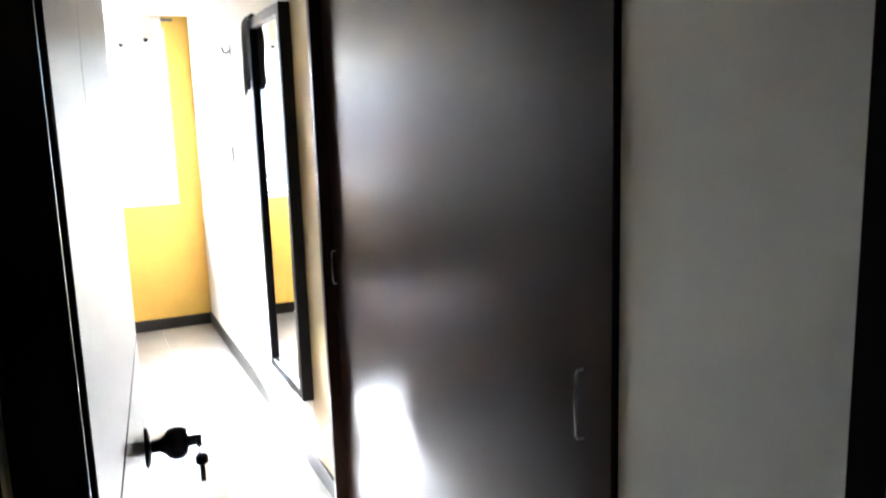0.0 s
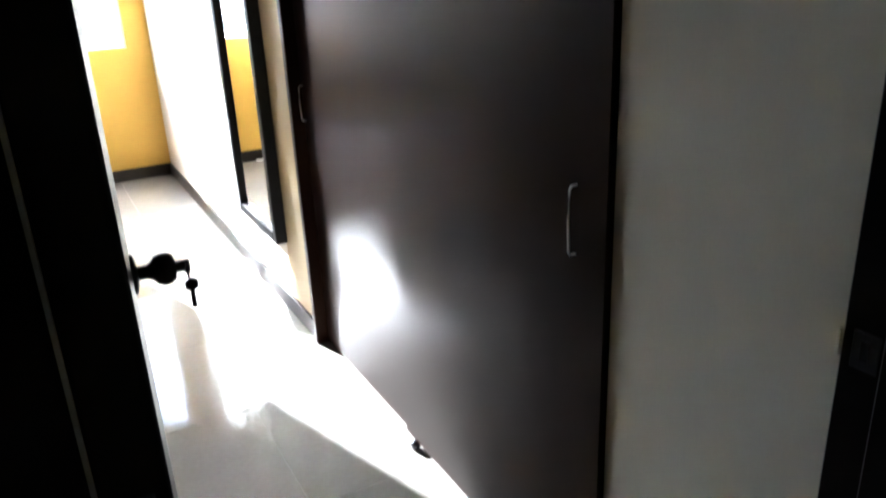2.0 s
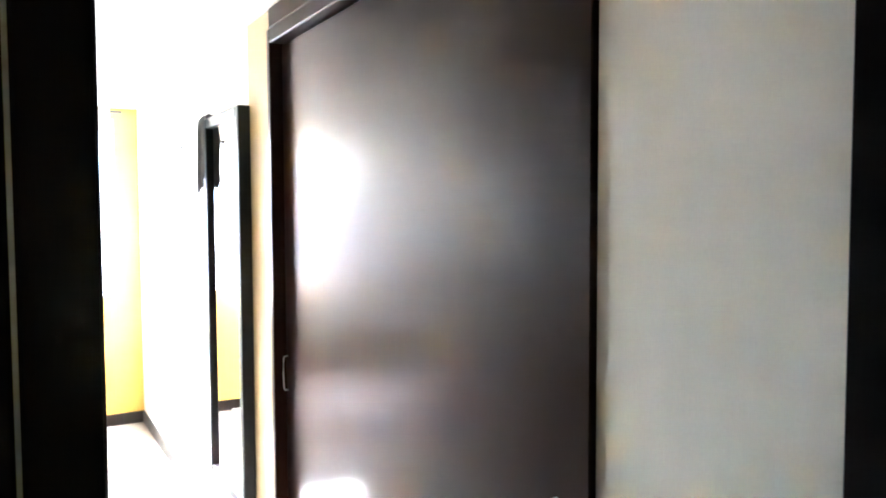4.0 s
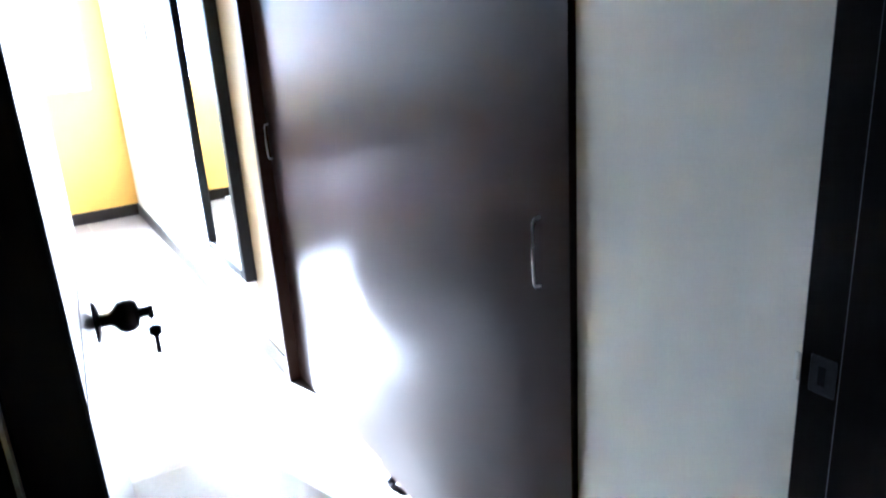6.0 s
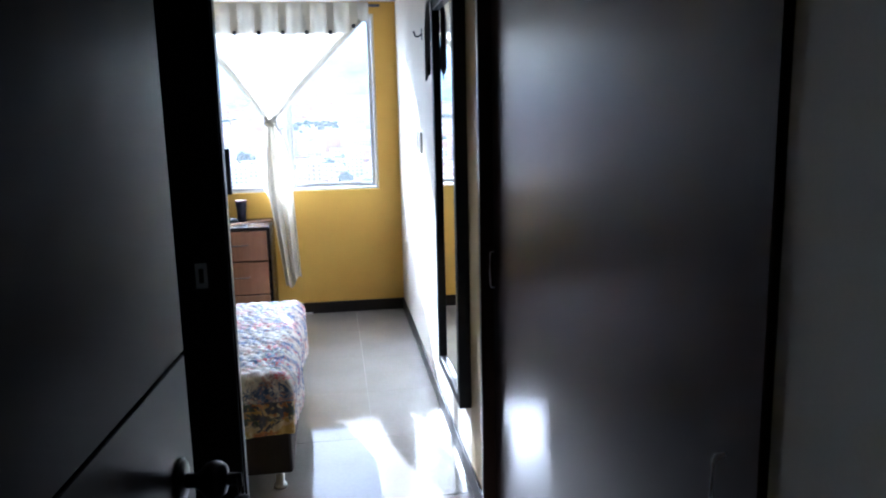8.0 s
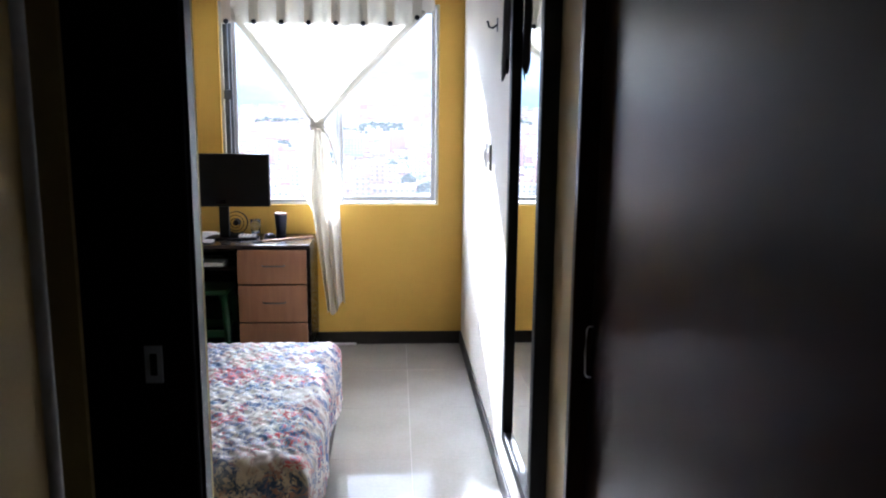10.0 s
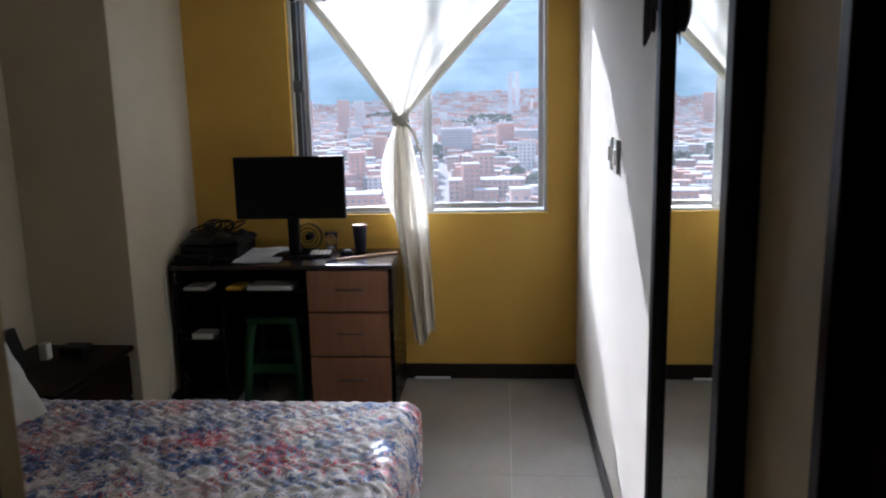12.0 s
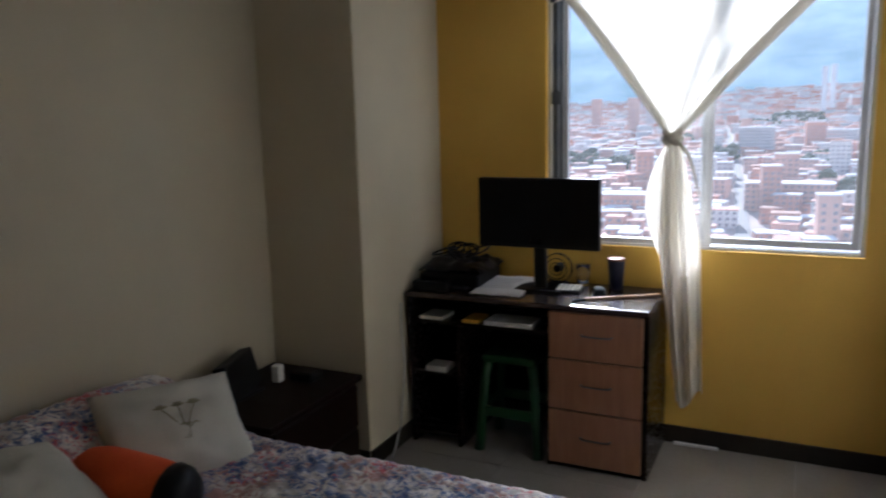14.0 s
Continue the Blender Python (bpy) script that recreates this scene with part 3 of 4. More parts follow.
def hung_cloth(bm):
    def place(u, v):
        y = -2.40 + 0.14 * u + 0.008 * math.sin(9 * v)
        low = 1.64 + 0.05 * (1 - u) + 0.02 * math.sin(14 * u)
        over = v * 1.25
        if over < 0.18:
            x, z = -0.004 - 0.056 * math.sin(over / 0.18 * math.pi / 2), MZ1 + 0.02 * math.sin(over / 0.18 * math.pi)
        else:
            x = -0.064 - 0.010 * math.sin(u * 9) * min(1, (over - 0.18) * 3)
            z = MZ1 - (over - 0.18) / 1.07 * (MZ1 - low)
        return Vector((x, y, z))
    bm_sheet(bm, 16, 14, place)
    bmesh.ops.solidify(bm, geom=bm.faces[:], thickness=0.004)


solid("hung_cloth", hung_cloth, GREYCLOTH, smooth=True, label="dark grey cloth hung over the mirror's frame", category="cloth")
hook = thing("wall_hook", (0, -1.585, 1.90), "small dark metal hook screwed to the wall", "hook")
solid("plate", lambda bm: bm_box(bm, -0.004, 0, -0.012, 0.012, -0.03, 0.03, 0.002), DARKMETAL, hook)
solid("arm", lambda bm: bm_tube(bm, [(-0.003, 0, 0.0), (-0.022, 0, -0.014), (-0.038, 0, -0.008), (-0.042, 0, 0.010), (-0.047, 0, 0.016)], 0.0045, 8), DARKMETAL, hook, smooth=True)


def switch_plate(y):
    ob = thing("light_switch", (0, y, 1.325), "ivory plastic switch plate on the wall", "switch", group="switches on the wall")
    solid("plate", lambda bm: bm_box(bm, -0.012, 0, -0.036, 0.036, -0.058, 0.058, 0.004, 2), SWITCHP, ob)
    solid("rocker", lambda bm: bm_box(bm, -0.017, -0.012, -0.014, 0.014, -0.026, 0.026, 0.002), SWITCHP, ob)
    return ob


one_switch = switch_plate(-1.43)
copy_thing(one_switch, pose(0, -1.285, 1.33))

# ---------------------------------------------------------------- curtain
curtain = thing("curtain", (-0.85, -0.11, 2.24), "white curtain knotted in the middle of the window", "curtain")
CX, CY, CZ = -0.85, -0.11, 2.24
KX, KNZ = -0.917, 1.45


def drape(bm):
    def place(u, v):
        # v: 0 at the heading, 1 at the knot
        left, right = -1.45, -0.25
        squeeze = v ** 1.0
        x0 = left + (KX - 0.028 - left) * squeeze
        x1 = right + (KX + 0.028 - right) * squeeze
        sag = 0.018 * math.sin(math.pi * v)
        x0, x1 = x0 + sag, x1 - sag
        x = x0 + (x1 - x0) * u
        edge = abs(2 * u - 1)
        depth = 0.010 * math.sin(u * 34 + 2 * v) + 0.016 * math.sin(u * 13 + 1) * (0.3 + v) - 0.05 * v * (1 - edge ** 6)
        z = 2.13 - (2.13 - KNZ) * v
        return Vector((x - CX, depth - 0.03 * edge ** 8 - 0.02, z - CZ))
    bm_sheet(bm, 90, 40, place)


def rolled_edge(side):
    def build(bm):
        pts = []
        for k in range(15):
            v = k / 14
            x = (-1.45 if side < 0 else -0.25) * (1 - v) + (KX + side * 0.02) * v - side * 0.018 * math.sin(math.pi * v)
            pts.append((x - CX - side * 0.01, -0.045 - 0.03 * v + 0.006 * math.sin(9 * v), 2.13 - (2.13 - KNZ) * v - CZ))
        bm_tube(bm, pts, [0.010 + 0.014 * math.sin(math.pi * min(1, 0.15 + k / 14 * 0.8)) for k in range(15)], 10)
    return build


def tail(bm):
    def place(u, v):
        wide = 0.05 + 0.125 * min(1, v * 2.5) ** 0.8 - 0.10 * max(0, v - 0.4)
        lean = 0.10 * v
        x = KX + lean + (u - 0.5) * wide
        a = u * 2 * math.pi
        y = 0.03 * math.sin(u * 15 + 1.2 * v) * (0.5 + v) - 0.055
        low = 0.25 + 0.10 * u ** 2 + 0.02 * math.sin(u * 11)
        z = KNZ - (KNZ - low) * v
        return Vector((x - CX, y - 0.02, z - CZ))
    bm_sheet(bm, 40, 50, place)


def tail_back(bm):
    def place(u, v):
        x = KX - 0.02 - 0.10 * math.sin(math.pi * min(1, v * 1.05)) * (1 - u) + 0.04 * u
        y = 0.012 * math.sin(u * 9) - 0.01
        z = KNZ - 0.62 * v
        return Vector((x - CX, y, z - CZ))
    bm_sheet(bm, 20, 24, place)


solid("drape", drape, SHEER, curtain, smooth=True)
solid("hem", rolled_edge(-1), SHEER, curtain, smooth=True, label="gathered curtain edge")
solid("hem", rolled_edge(1), SHEER, curtain, smooth=True, label="gathered curtain edge")
solid("tail", tail, CURTAIN, curtain, smooth=True)
solid("tail", tail_back, CURTAIN, curtain, smooth=True)


def knot(bm):
    for k, r in enumerate((0.030, 0.026)):
        pts = [(KX - CX + 0.030 * math.cos(a), -0.075 + 0.028 * math.sin(a), KNZ - CZ + 0.012 * math.sin(a * 2 + k * 2) + (k - 0.5) * 0.02) for a in (i * math.pi / 8 for i in range(17))]
        bm_tube(bm, pts, r * 0.6, 8, False)


solid("knot", knot, CURTAIN, curtain, smooth=True)
solid("tie", lambda bm: bm_tube(bm, [(KX - CX + 0.02, -0.10, KNZ - CZ - 0.01), (KX - CX + 0.07, -0.105, KNZ - CZ - 0.07), (KX - CX + 0.10, -0.10, KNZ - CZ - 0.16), (KX - CX + 0.115, -0.095, KNZ - CZ - 0.25)], [0.009, 0.008, 0.006, 0.004], 8), CURTAIN, curtain, smooth=True)


def valance(bm):
    def place(u, v):
        x = -1.47 + 1.27 * u
        y = -0.01 + 0.014 * math.sin(u * 56) * (0.4 + v) - 0.02
        z = 2.255 - (0.205 - 0.10 * max(0, u - 0.86) / 0.14) * v - 0.012 * (0.5 + 0.5 * math.cos(u * 56)) * v
        return Vector((x - CX, y - 0.025, z - CZ))
    bm_sheet(bm, 140, 10, place)


solid("valance", valance, SHEER, curtain, smooth=True)
for k in range(8):
    u = 0.02 + k * 0.128
    x = -1.47 + 1.27 * u
    zb = 2.045 + (0.10 * max(0, u - 0.86) / 0.14)
    solid("tab", lambda bm, x=x, zb=zb: bm_box(bm, x - 0.028 - CX, x + 0.028 - CX, -0.066, -0.062, zb - CZ, 2.25 - CZ, 0.001), CURTAIN, curtain, label="heavier cloth tab")
    solid("grommet", lambda bm, x=x, zb=zb: bm_tube(bm, [(x - CX, -0.066, zb + 0.008 - CZ), (x - CX, -0.074, zb + 0.008 - CZ), (x - CX, -0.080, zb + 0.008 - CZ)], [0.016, 0.015, 0.006], 12), DARKMETAL, curtain, smooth=True, label="dark round button")
solid("rod", lambda bm: (bm_tube(bm, [(-1.62 - CX, -0.035, 2.235 - CZ), (-0.12 - CX, -0.035, 2.235 - CZ)], 0.010, 10), bm_box(bm, -0.26 - CX, -0.22 - CX, -0.05, 0.11, 2.21 - CZ, 2.25 - CZ, 0.003), bm_box(bm, -1.56 - CX, -1.52 - CX, -0.05, 0.11, 2.21 - CZ, 2.25 - CZ, 0.003)), STEEL, curtain)

# ---------------------------------------------------------------- bed
BX0, BX1, BY0, BY1, BT = -2.57, -0.685, -2.86, -1.56, 0.50
bed = thing("bed", ((BX0 + BX1) / 2, (BY0 + BY1) / 2, 0), "double bed with a quilted floral cover and dark base", "bed")
bw, bd = (BX1 - BX0) / 2, (BY1 - BY0) / 2


def quilt_shape(inset, top, drop, radius):
    """Rounded sheet over the mattress: distance from the rim bends it down."""
    def build(bm):
        nx, ny = 330, 240
        reach = drop + radius * 0.57

        def place(u, v):
            def fold(s, half):
                full = half + reach
                p = (2 * s - 1) * full
                flat = half - radius
                a = abs(p)
                sg = 1 if p >= 0 else -1
                if a <= flat:
                    return p, 0.0
                arc = radius * math.pi / 2
                if a <= flat + arc:
                    th = (a - flat) / radius
                    return sg * (flat + radius * math.sin(th)), radius * (1 - math.cos(th))
                return sg * half, radius + (a - flat - arc)
            x, dx = fold(u, bw - inset)
            y, dy = fold(v, bd - inset)
            down = min(max(dx, dy), drop)
            if dx > radius and dy > radius:
                x *= 1 - 0.03 * min(1, dy / drop)
            wave = 0.0055 * (abs(math.sin((x + y) * 52 + 0.8 * math.sin(y * 60))) + abs(math.sin((x - y) * 48 + 0.8 * math.sin(x * 60))))
            wob = 0.012 * noise.noise(Vector((x * 2.2, y * 2.2, 3.0)))
            out = 0.012 * math.sin(x * 11 + y * 9) * min(1, down / drop)
            n = Vector((math.copysign(1, x) if dx > radius * 0.6 else 0, math.copysign(1, y) if dy > radius * 0.6 else 0, 1 if down < radius * 0.8 else 0)).normalized()
            head = 0.0
            if x < -bw + 0.55:
                k = (-bw + 0.55 - x) / 0.55
                head = 0.20 * math.sin(min(1, k * 1.25) * math.pi / 2) ** 2 * (1 if dy == 0 else max(0.0, 1 - dy / radius))
                head *= 0.8 + 0.2 * abs(math.cos(y * 2.6))
            return Vector((x, y, top - down + head)) + n * (wave + wob * 0.6 + out)
        bm_sheet(bm, nx, ny, place)
    return build


solid("quilt", quilt_shape(0.01, BT, 0.235, 0.07), QUILT, bed, smooth=True, label="quilted cover printed in blue, red and white")
quilt_ob = bed.children[-1]
quilt_ob.data.materials.append(QUILTSIDE)
for p in quilt_ob.data.polygons:
    if p.center.z < BT - 0.10 and p.center.y < -bd + 0.08:
        p.material_index = 1
solid("mattress", lambda bm: bm_box(bm, -bw + 0.03, bw - 0.03, -bd + 0.03, bd - 0.03, 0.27, BT - 0.025, 0.05, 3), PILLOW, bed)
solid("base", lambda bm: bm_box(bm, -bw + 0.02, bw - 0.03, -bd + 0.03, bd - 0.03, 0.09, 0.27, 0.012, 2), BEDBASE, bed)
for sx in (-bw + 0.1, bw - 0.09):
    for sy in (-bd + 0.1, bd - 0.1):
        solid("leg", lambda bm, sx=sx, sy=sy: bm_tube(bm, [(sx, sy, 0.09), (sx, sy, 0.02), (sx, sy, 0.018), (sx, sy, 0.0)], [0.018, 0.018, 0.026, 0.028], 12), CHROME, bed, smooth=True, label="short chrome bed leg")

pil = thing("pillow", (-2.17, -1.86, 0.685), "square off-white cushion with faded embroidery", "cushion")
pil.matrix_basis = pose(-2.15, -1.87, 0.60, 46, 4, 68)
solid("cover", lambda bm: cushion(bm, 0.46, 0.36, 0.15, 22, 0.06, 0.02), PILLOW, pil, smooth=True)


def embroidery(bm):
    """Three bell flowers on bent stems, lying on the swell of the cushion."""
    def put(x, y):
        a, b = x / 0.23, y / 0.18
        return x, y, 0.0755 * ((1 - a * a) * (1 - b * b)) ** 0.42 + 0.003

    for k in (-1, 0, 1):
        stem = [put(0.045 * k * t * t + 0.008 * k, -0.055 + 0.11 * t) for t in (0, 0.25, 0.5, 0.75, 1)]
        bm_tube(bm, stem, 0.0022, 5)
        hx, hy = 0.053 * k, 0.058
        for n in range(5):
            a = math.pi * (0.1 + 0.2 * n)
            bm_tube(bm, [put(hx, hy), put(hx + 0.012 * math.cos(a), hy + 0.012 * math.sin(a)), put(hx + 0.024 * math.cos(a), hy + 0.017 * math.sin(a))], [0.002, 0.0042, 0.0015], 5)
        for side in (-1, 1):
            bm_tube(bm, [put(0.02 * k, -0.02), put(0.02 * k + side * 0.016, -0.006), put(0.02 * k + side * 0.03, -0.012)], [0.0015, 0.0036, 0.001], 5)


solid("embroidery", embroidery, THREAD, pil, label="faded olive embroidery")
bol = thing("bolster", (-2.13, -2.09, 0.61), "orange round bolster with a dark end", "cushion")
bol.matrix_basis = pose(-2.06, -2.13, 0.565, 0, 5, 6)
solid("roll", lambda bm: bm_tube(bm, [(-0.19 + 0.38 * k / 12, 0, 0) for k in range(13)], [0.05, 0.075, 0.085, 0.088, 0.09, 0.09, 0.09, 0.09, 0.09, 0.088, 0.085, 0.070, 0.03], 18), ORANGE, bol, smooth=True)
solid("end", lambda bm: bm_tube(bm, [(0.13, 0, 0), (0.16, 0, 0), (0.185, 0, 0), (0.20, 0, 0)], [0.0915, 0.088, 0.07, 0.03], 18), BLACK, bol, smooth=True, label="dark end cap")
pil_b = thing("pillow", (-2.2, -2.42, 0.60), "white cotton pillow lying on the bed", "pillow")
pil_b.matrix_basis = pose(-2.22, -2.42, 0.625, 18, 6, 82)
solid("cover", lambda bm: cushion(bm, 0.48, 0.36, 0.15, 20, 0.06, 0.02), PILLOW, pil_b, smooth=True)

# ---------------------------------------------------------------- nightstand
stand = thing("nightstand", (-2.345, -1.15, 0), "reddish dark wooden nightstand beside the bed", "nightstand")
solid("top", lambda bm: bm_box(bm, -0.24, 0.24, -0.32, 0.32, 0.43, 0.455, 0.004), NIGHT, stand)
solid("body", lambda bm: bm_box(bm, -0.225, 0.215, -0.30, 0.30, 0.0, 0.43, 0.003), NIGHT, stand)
solid("drawer", lambda bm: (bm_box(bm, 0.215, 0.232, -0.285, 0.285, 0.23, 0.415, 0.003), bm_box(bm, 0.215, 0.232, -0.285, 0.285, 0.03, 0.215, 0.003)), NIGHT, stand)
radio = thing("black_box", (-2.44, -1.22, 0.455), "flat black device leaning on the nightstand", "device")
solid("case", lambda bm: bm_box(bm, -0.03, 0.03, -0.14, 0.14, 0, 0.16, 0.006, 2), BLACK, radio, turn=(0, -14, 18), at=(0, 0, 0.0))
solid("base", lambda bm: bm_box(bm, -0.05, 0.05, -0.08, 0.08, 0, 0.012, 0.003), BLACK, radio)
block("small_box", -2.42, -2.38, -1.06, -1.02, 0.455, 0.53, SWITCHP, bevel=0.004, label="small white box on the nightstand", category="box")
block("charger", -2.36, -2.24, -1.02, -0.93, 0.455, 0.50, BLACK, bevel=0.008, label="black charger lying on the nightstand", category="charger")

# ---------------------------------------------------------------- desk
desk = thing("desk", (-1.52, -0.255, 0), "dark laminate computer desk with three brown drawers", "desk")
DX = -1.52
DY = -0.255
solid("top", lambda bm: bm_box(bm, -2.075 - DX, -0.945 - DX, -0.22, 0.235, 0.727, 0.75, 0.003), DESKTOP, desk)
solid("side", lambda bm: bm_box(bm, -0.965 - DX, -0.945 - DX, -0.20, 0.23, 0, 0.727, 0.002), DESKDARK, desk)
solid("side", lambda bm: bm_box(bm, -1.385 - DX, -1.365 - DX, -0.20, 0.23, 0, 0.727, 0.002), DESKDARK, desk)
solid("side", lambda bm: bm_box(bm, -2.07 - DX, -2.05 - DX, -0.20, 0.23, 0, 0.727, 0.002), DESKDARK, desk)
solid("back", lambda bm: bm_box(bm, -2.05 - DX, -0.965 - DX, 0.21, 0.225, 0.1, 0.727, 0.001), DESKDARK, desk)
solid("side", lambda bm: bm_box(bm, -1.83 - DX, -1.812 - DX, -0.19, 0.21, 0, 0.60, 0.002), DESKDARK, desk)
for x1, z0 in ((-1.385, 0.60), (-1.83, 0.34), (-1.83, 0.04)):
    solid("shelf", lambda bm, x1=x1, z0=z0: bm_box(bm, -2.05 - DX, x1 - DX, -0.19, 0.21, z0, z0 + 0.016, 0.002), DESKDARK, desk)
solid("plinth", lambda bm: bm_box(bm, -1.365 - DX, -0.965 - DX, -0.19, 0.20, 0.0, 0.04), DESKDARK, desk)
for z0, z1 in ((0.515, 0.722), (0.283, 0.508), (0.03, 0.276)):
    dr = solid("drawer", lambda bm, z0=z0, z1=z1: bm_box(bm, -1.372 - DX, -0.967 - DX, -0.222, -0.204, z0, z1, 0.003), DESKLIGHT, desk, label="brown laminate drawer front")
    zc = (z0 + z1) / 2 + 0.01
    solid("handle", lambda bm, zc=zc: bm_tube(bm, [(-1.225 - DX, -0.222, zc), (-1.22 - DX, -0.240, zc), (-1.19 - DX, -0.246, zc), (-1.13 - DX, -0.246, zc), (-1.10 - DX, -0.240, zc), (-1.095 - DX, -0.222, zc)], 0.004, 8), STEEL, dr, smooth=True, label="slim dull metal handle")

# things on the desk
mon = thing("monitor", (-1.487, -0.22, 0.75), "black flat computer monitor standing on the desk", "monitor")
solid("screen", lambda bm: bm_box(bm, -0.287, 0.287, -0.06, -0.025, 0.205, 0.525, 0.006, 2), BLACK, mon)
solid("panel", lambda bm: bm_box(bm, -0.277, 0.277, -0.0615, -0.059, 0.222, 0.515), SCREEN, mon)
solid("neck", lambda bm: bm_box(bm, -0.03, 0.03, -0.025, 0.005, 0.01, 0.30, 0.004), BLACK, mon)
solid("foot", lambda bm: bm_box(bm, -0.11, 0.11, -0.08, 0.09, 0.0, 0.014, 0.005, 2), BLACK, mon)
solid("screen_back", lambda bm: bm_box(bm, -0.18, 0.18, -0.025, 0.01, 0.26, 0.46, 0.01, 2), BLACK, mon)
for n, (px, py, rz) in enumerate(((-1.66, -0.25, 4), (-1.665, -0.245, 9))):
    sheet = thing("paper_sheet", (px, py, 0.7505 + 0.004 * n), "white printed paper lying on the desk", "paper", turn=rz, group="papers on the desk")
    solid("page", lambda bm: bm_sheet(bm, 10, 8, lambda u, v: Vector((0.24 * (u - 0.5), 0.34 * (v - 0.5), 0.002 + 0.004 * math.sin(u * 5 + 1) ** 2 + 0.012 * v * v))), PAPER, sheet, smooth=True)
    if n:
        solid("print", lambda bm: [bm_box(bm, -0.10, -0.10 + 0.19 * random.uniform(0.6, 1), 0.09 - 0.03 * k, 0.096 - 0.03 * k, 0.0165 - 0.0016 * k, 0.0172 - 0.0016 * k) for k in range(6)], PRINT, sheet)
keyb = thing("keyboard", (-1.40, -0.21, 0.75), "small black keyboard with pale keys", "keyboard", turn=6)
solid("case", lambda bm: bm_box(bm, -0.12, 0.10, -0.07, 0.07, 0, 0.014, 0.004), BLACK, keyb)
solid("keys", lambda bm: [bm_box(bm, -0.01 + 0.022 * i, 0.008 + 0.022 * i, -0.055 + 0.024 * j, -0.036 + 0.024 * j, 0.014, 0.019, 0.002) for i in range(5) for j in range(5)], SWITCHP, keyb, label="pale number keys")
mouse = thing("mouse", (-1.21, -0.235, 0.75), "small black computer mouse", "mouse", turn=20)


def dome(w, d, h):
    def build(bm):
        bm_sheet(bm, 14, 14, lambda u, v: Vector((w * (u - 0.5), d * (v - 0.5), h * max(0.0, (1 - (2 * u - 1) ** 4) * (1 - (2 * v - 1) ** 4)) ** 0.5)))
    return build


solid("shell", dome(0.065, 0.10, 0.036), BLACK, mouse, smooth=True)
cup = thing("cup", (-1.165, -0.10, 0.75), "dark blue paper cup with a brown rim", "cup")
solid("wall", lambda bm: bm_tube(bm, [(0, 0, 0.0), (0, 0, 0.06), (0, 0, 0.12), (0, 0, 0.138)], [0.030, 0.034, 0.039, 0.040], 20), NAVY, cup, smooth=True)
solid("rim", lambda bm: bm_tube(bm, [(0, 0, 0.136), (0, 0, 0.14), (0, 0, 0.146), (0, 0, 0.147)], [0.041, 0.042, 0.041, 0.034], 20), COFFEE, cup, smooth=True)
tumbler = thing("drinking_glass", (-1.33, -0.07, 0.75), "clear empty drinking glass on the desk", "glass")
tob = solid("wall", lambda bm: bm_tube(bm, [(0, 0, 0.0), (0, 0, 0.004), (0, 0, 0.09), (0, 0, 0.10), (0, 0, 0.097), (0, 0, 0.01), (0, 0, 0.008)], [0.025, 0.028, 0.034, 0.035, 0.032, 0.025, 0.001], 18), GLASS, tumbler, smooth=True)
solid("ruler", lambda bm: bm_box(bm, -0.17, 0.17, -0.014, 0.014, 0, 0.010, 0.002), WOODSTICK, at=(-1.10, -0.26, 0.75), turn=(0, 0, 33), label="narrow wooden stick lying on the desk", category="stick")
pen = solid("pen", lambda bm: bm_tube(bm, [(-0.06, 0, 0.005), (0.06, 0, 0.005)], 0.0045, 8), BLACK, at=(-1.24, -0.36, 0.75), turn=(0, 0, 40), label="thin dark pen on the desk", category="pen")
fan = thing("desk_fan", (-1.44, -0.115, 0.75), "small black desk fan behind the monitor", "fan")
solid("cage", lambda bm: [bm_tube(bm, [(r * math.cos(a), -0.01 + dy, 0.085 + r * math.sin(a)) for a in (k * math.pi / 12 for k in range(25))], 0.0025, 6, False) for r, dy in ((0.07, 0), (0.05, -0.012), (0.03, -0.018), (0.07, 0.02))], BLACK, fan)
solid("foot", lambda bm: bm_box(bm, -0.045, 0.045, -0.03, 0.04, 0, 0.016, 0.005), BLACK, fan)
solid("hub", lambda bm: bm_tube(bm, [(0, -0.02, 0.085), (0, 0.04, 0.085)], [0.018, 0.022], 12), BLACK, fan)
printer = thing("printer", (-1.93, -0.19, 0.75), "low black printer with cables heaped on it", "printer")
solid("case", lambda bm: bm_box(bm, -0.135, 0.17, -0.15, 0.15, 0, 0.07, 0.012, 2), BLACK, printer)
solid("lid", lambda bm: bm_box(bm, -0.125, 0.10, -0.12, 0.14, 0.07, 0.098, 0.01, 2), BLACK, printer)
solid("tray", lambda bm: bm_box(bm, -0.10, 0.13, -0.205, -0.15, 0.006, 0.018, 0.004), BLACK, printer)
solid("cover", lambda bm: bm_sheet(bm, 26, 22, lambda u, v: Vector((-0.135 + 0.33 * u, -0.16 + 0.31 * v, 0.1 + 0.055 * max(0.0, math.sin(math.pi * u) * math.sin(math.pi * v)) ** 0.5 * (0.8 - 0.5 * u)
      + 0.022 * noise.noise(Vector((u * 6, v * 6, 1.0))) - 0.07 * max(0.0, abs(2 * u - 1) - 0.8) - 0.05 * max(0.0, abs(2 * v - 1) - 0.8)))), BLACK, printer, smooth=True, label="crumpled black cloth over the lid")
rng = random.Random(5)
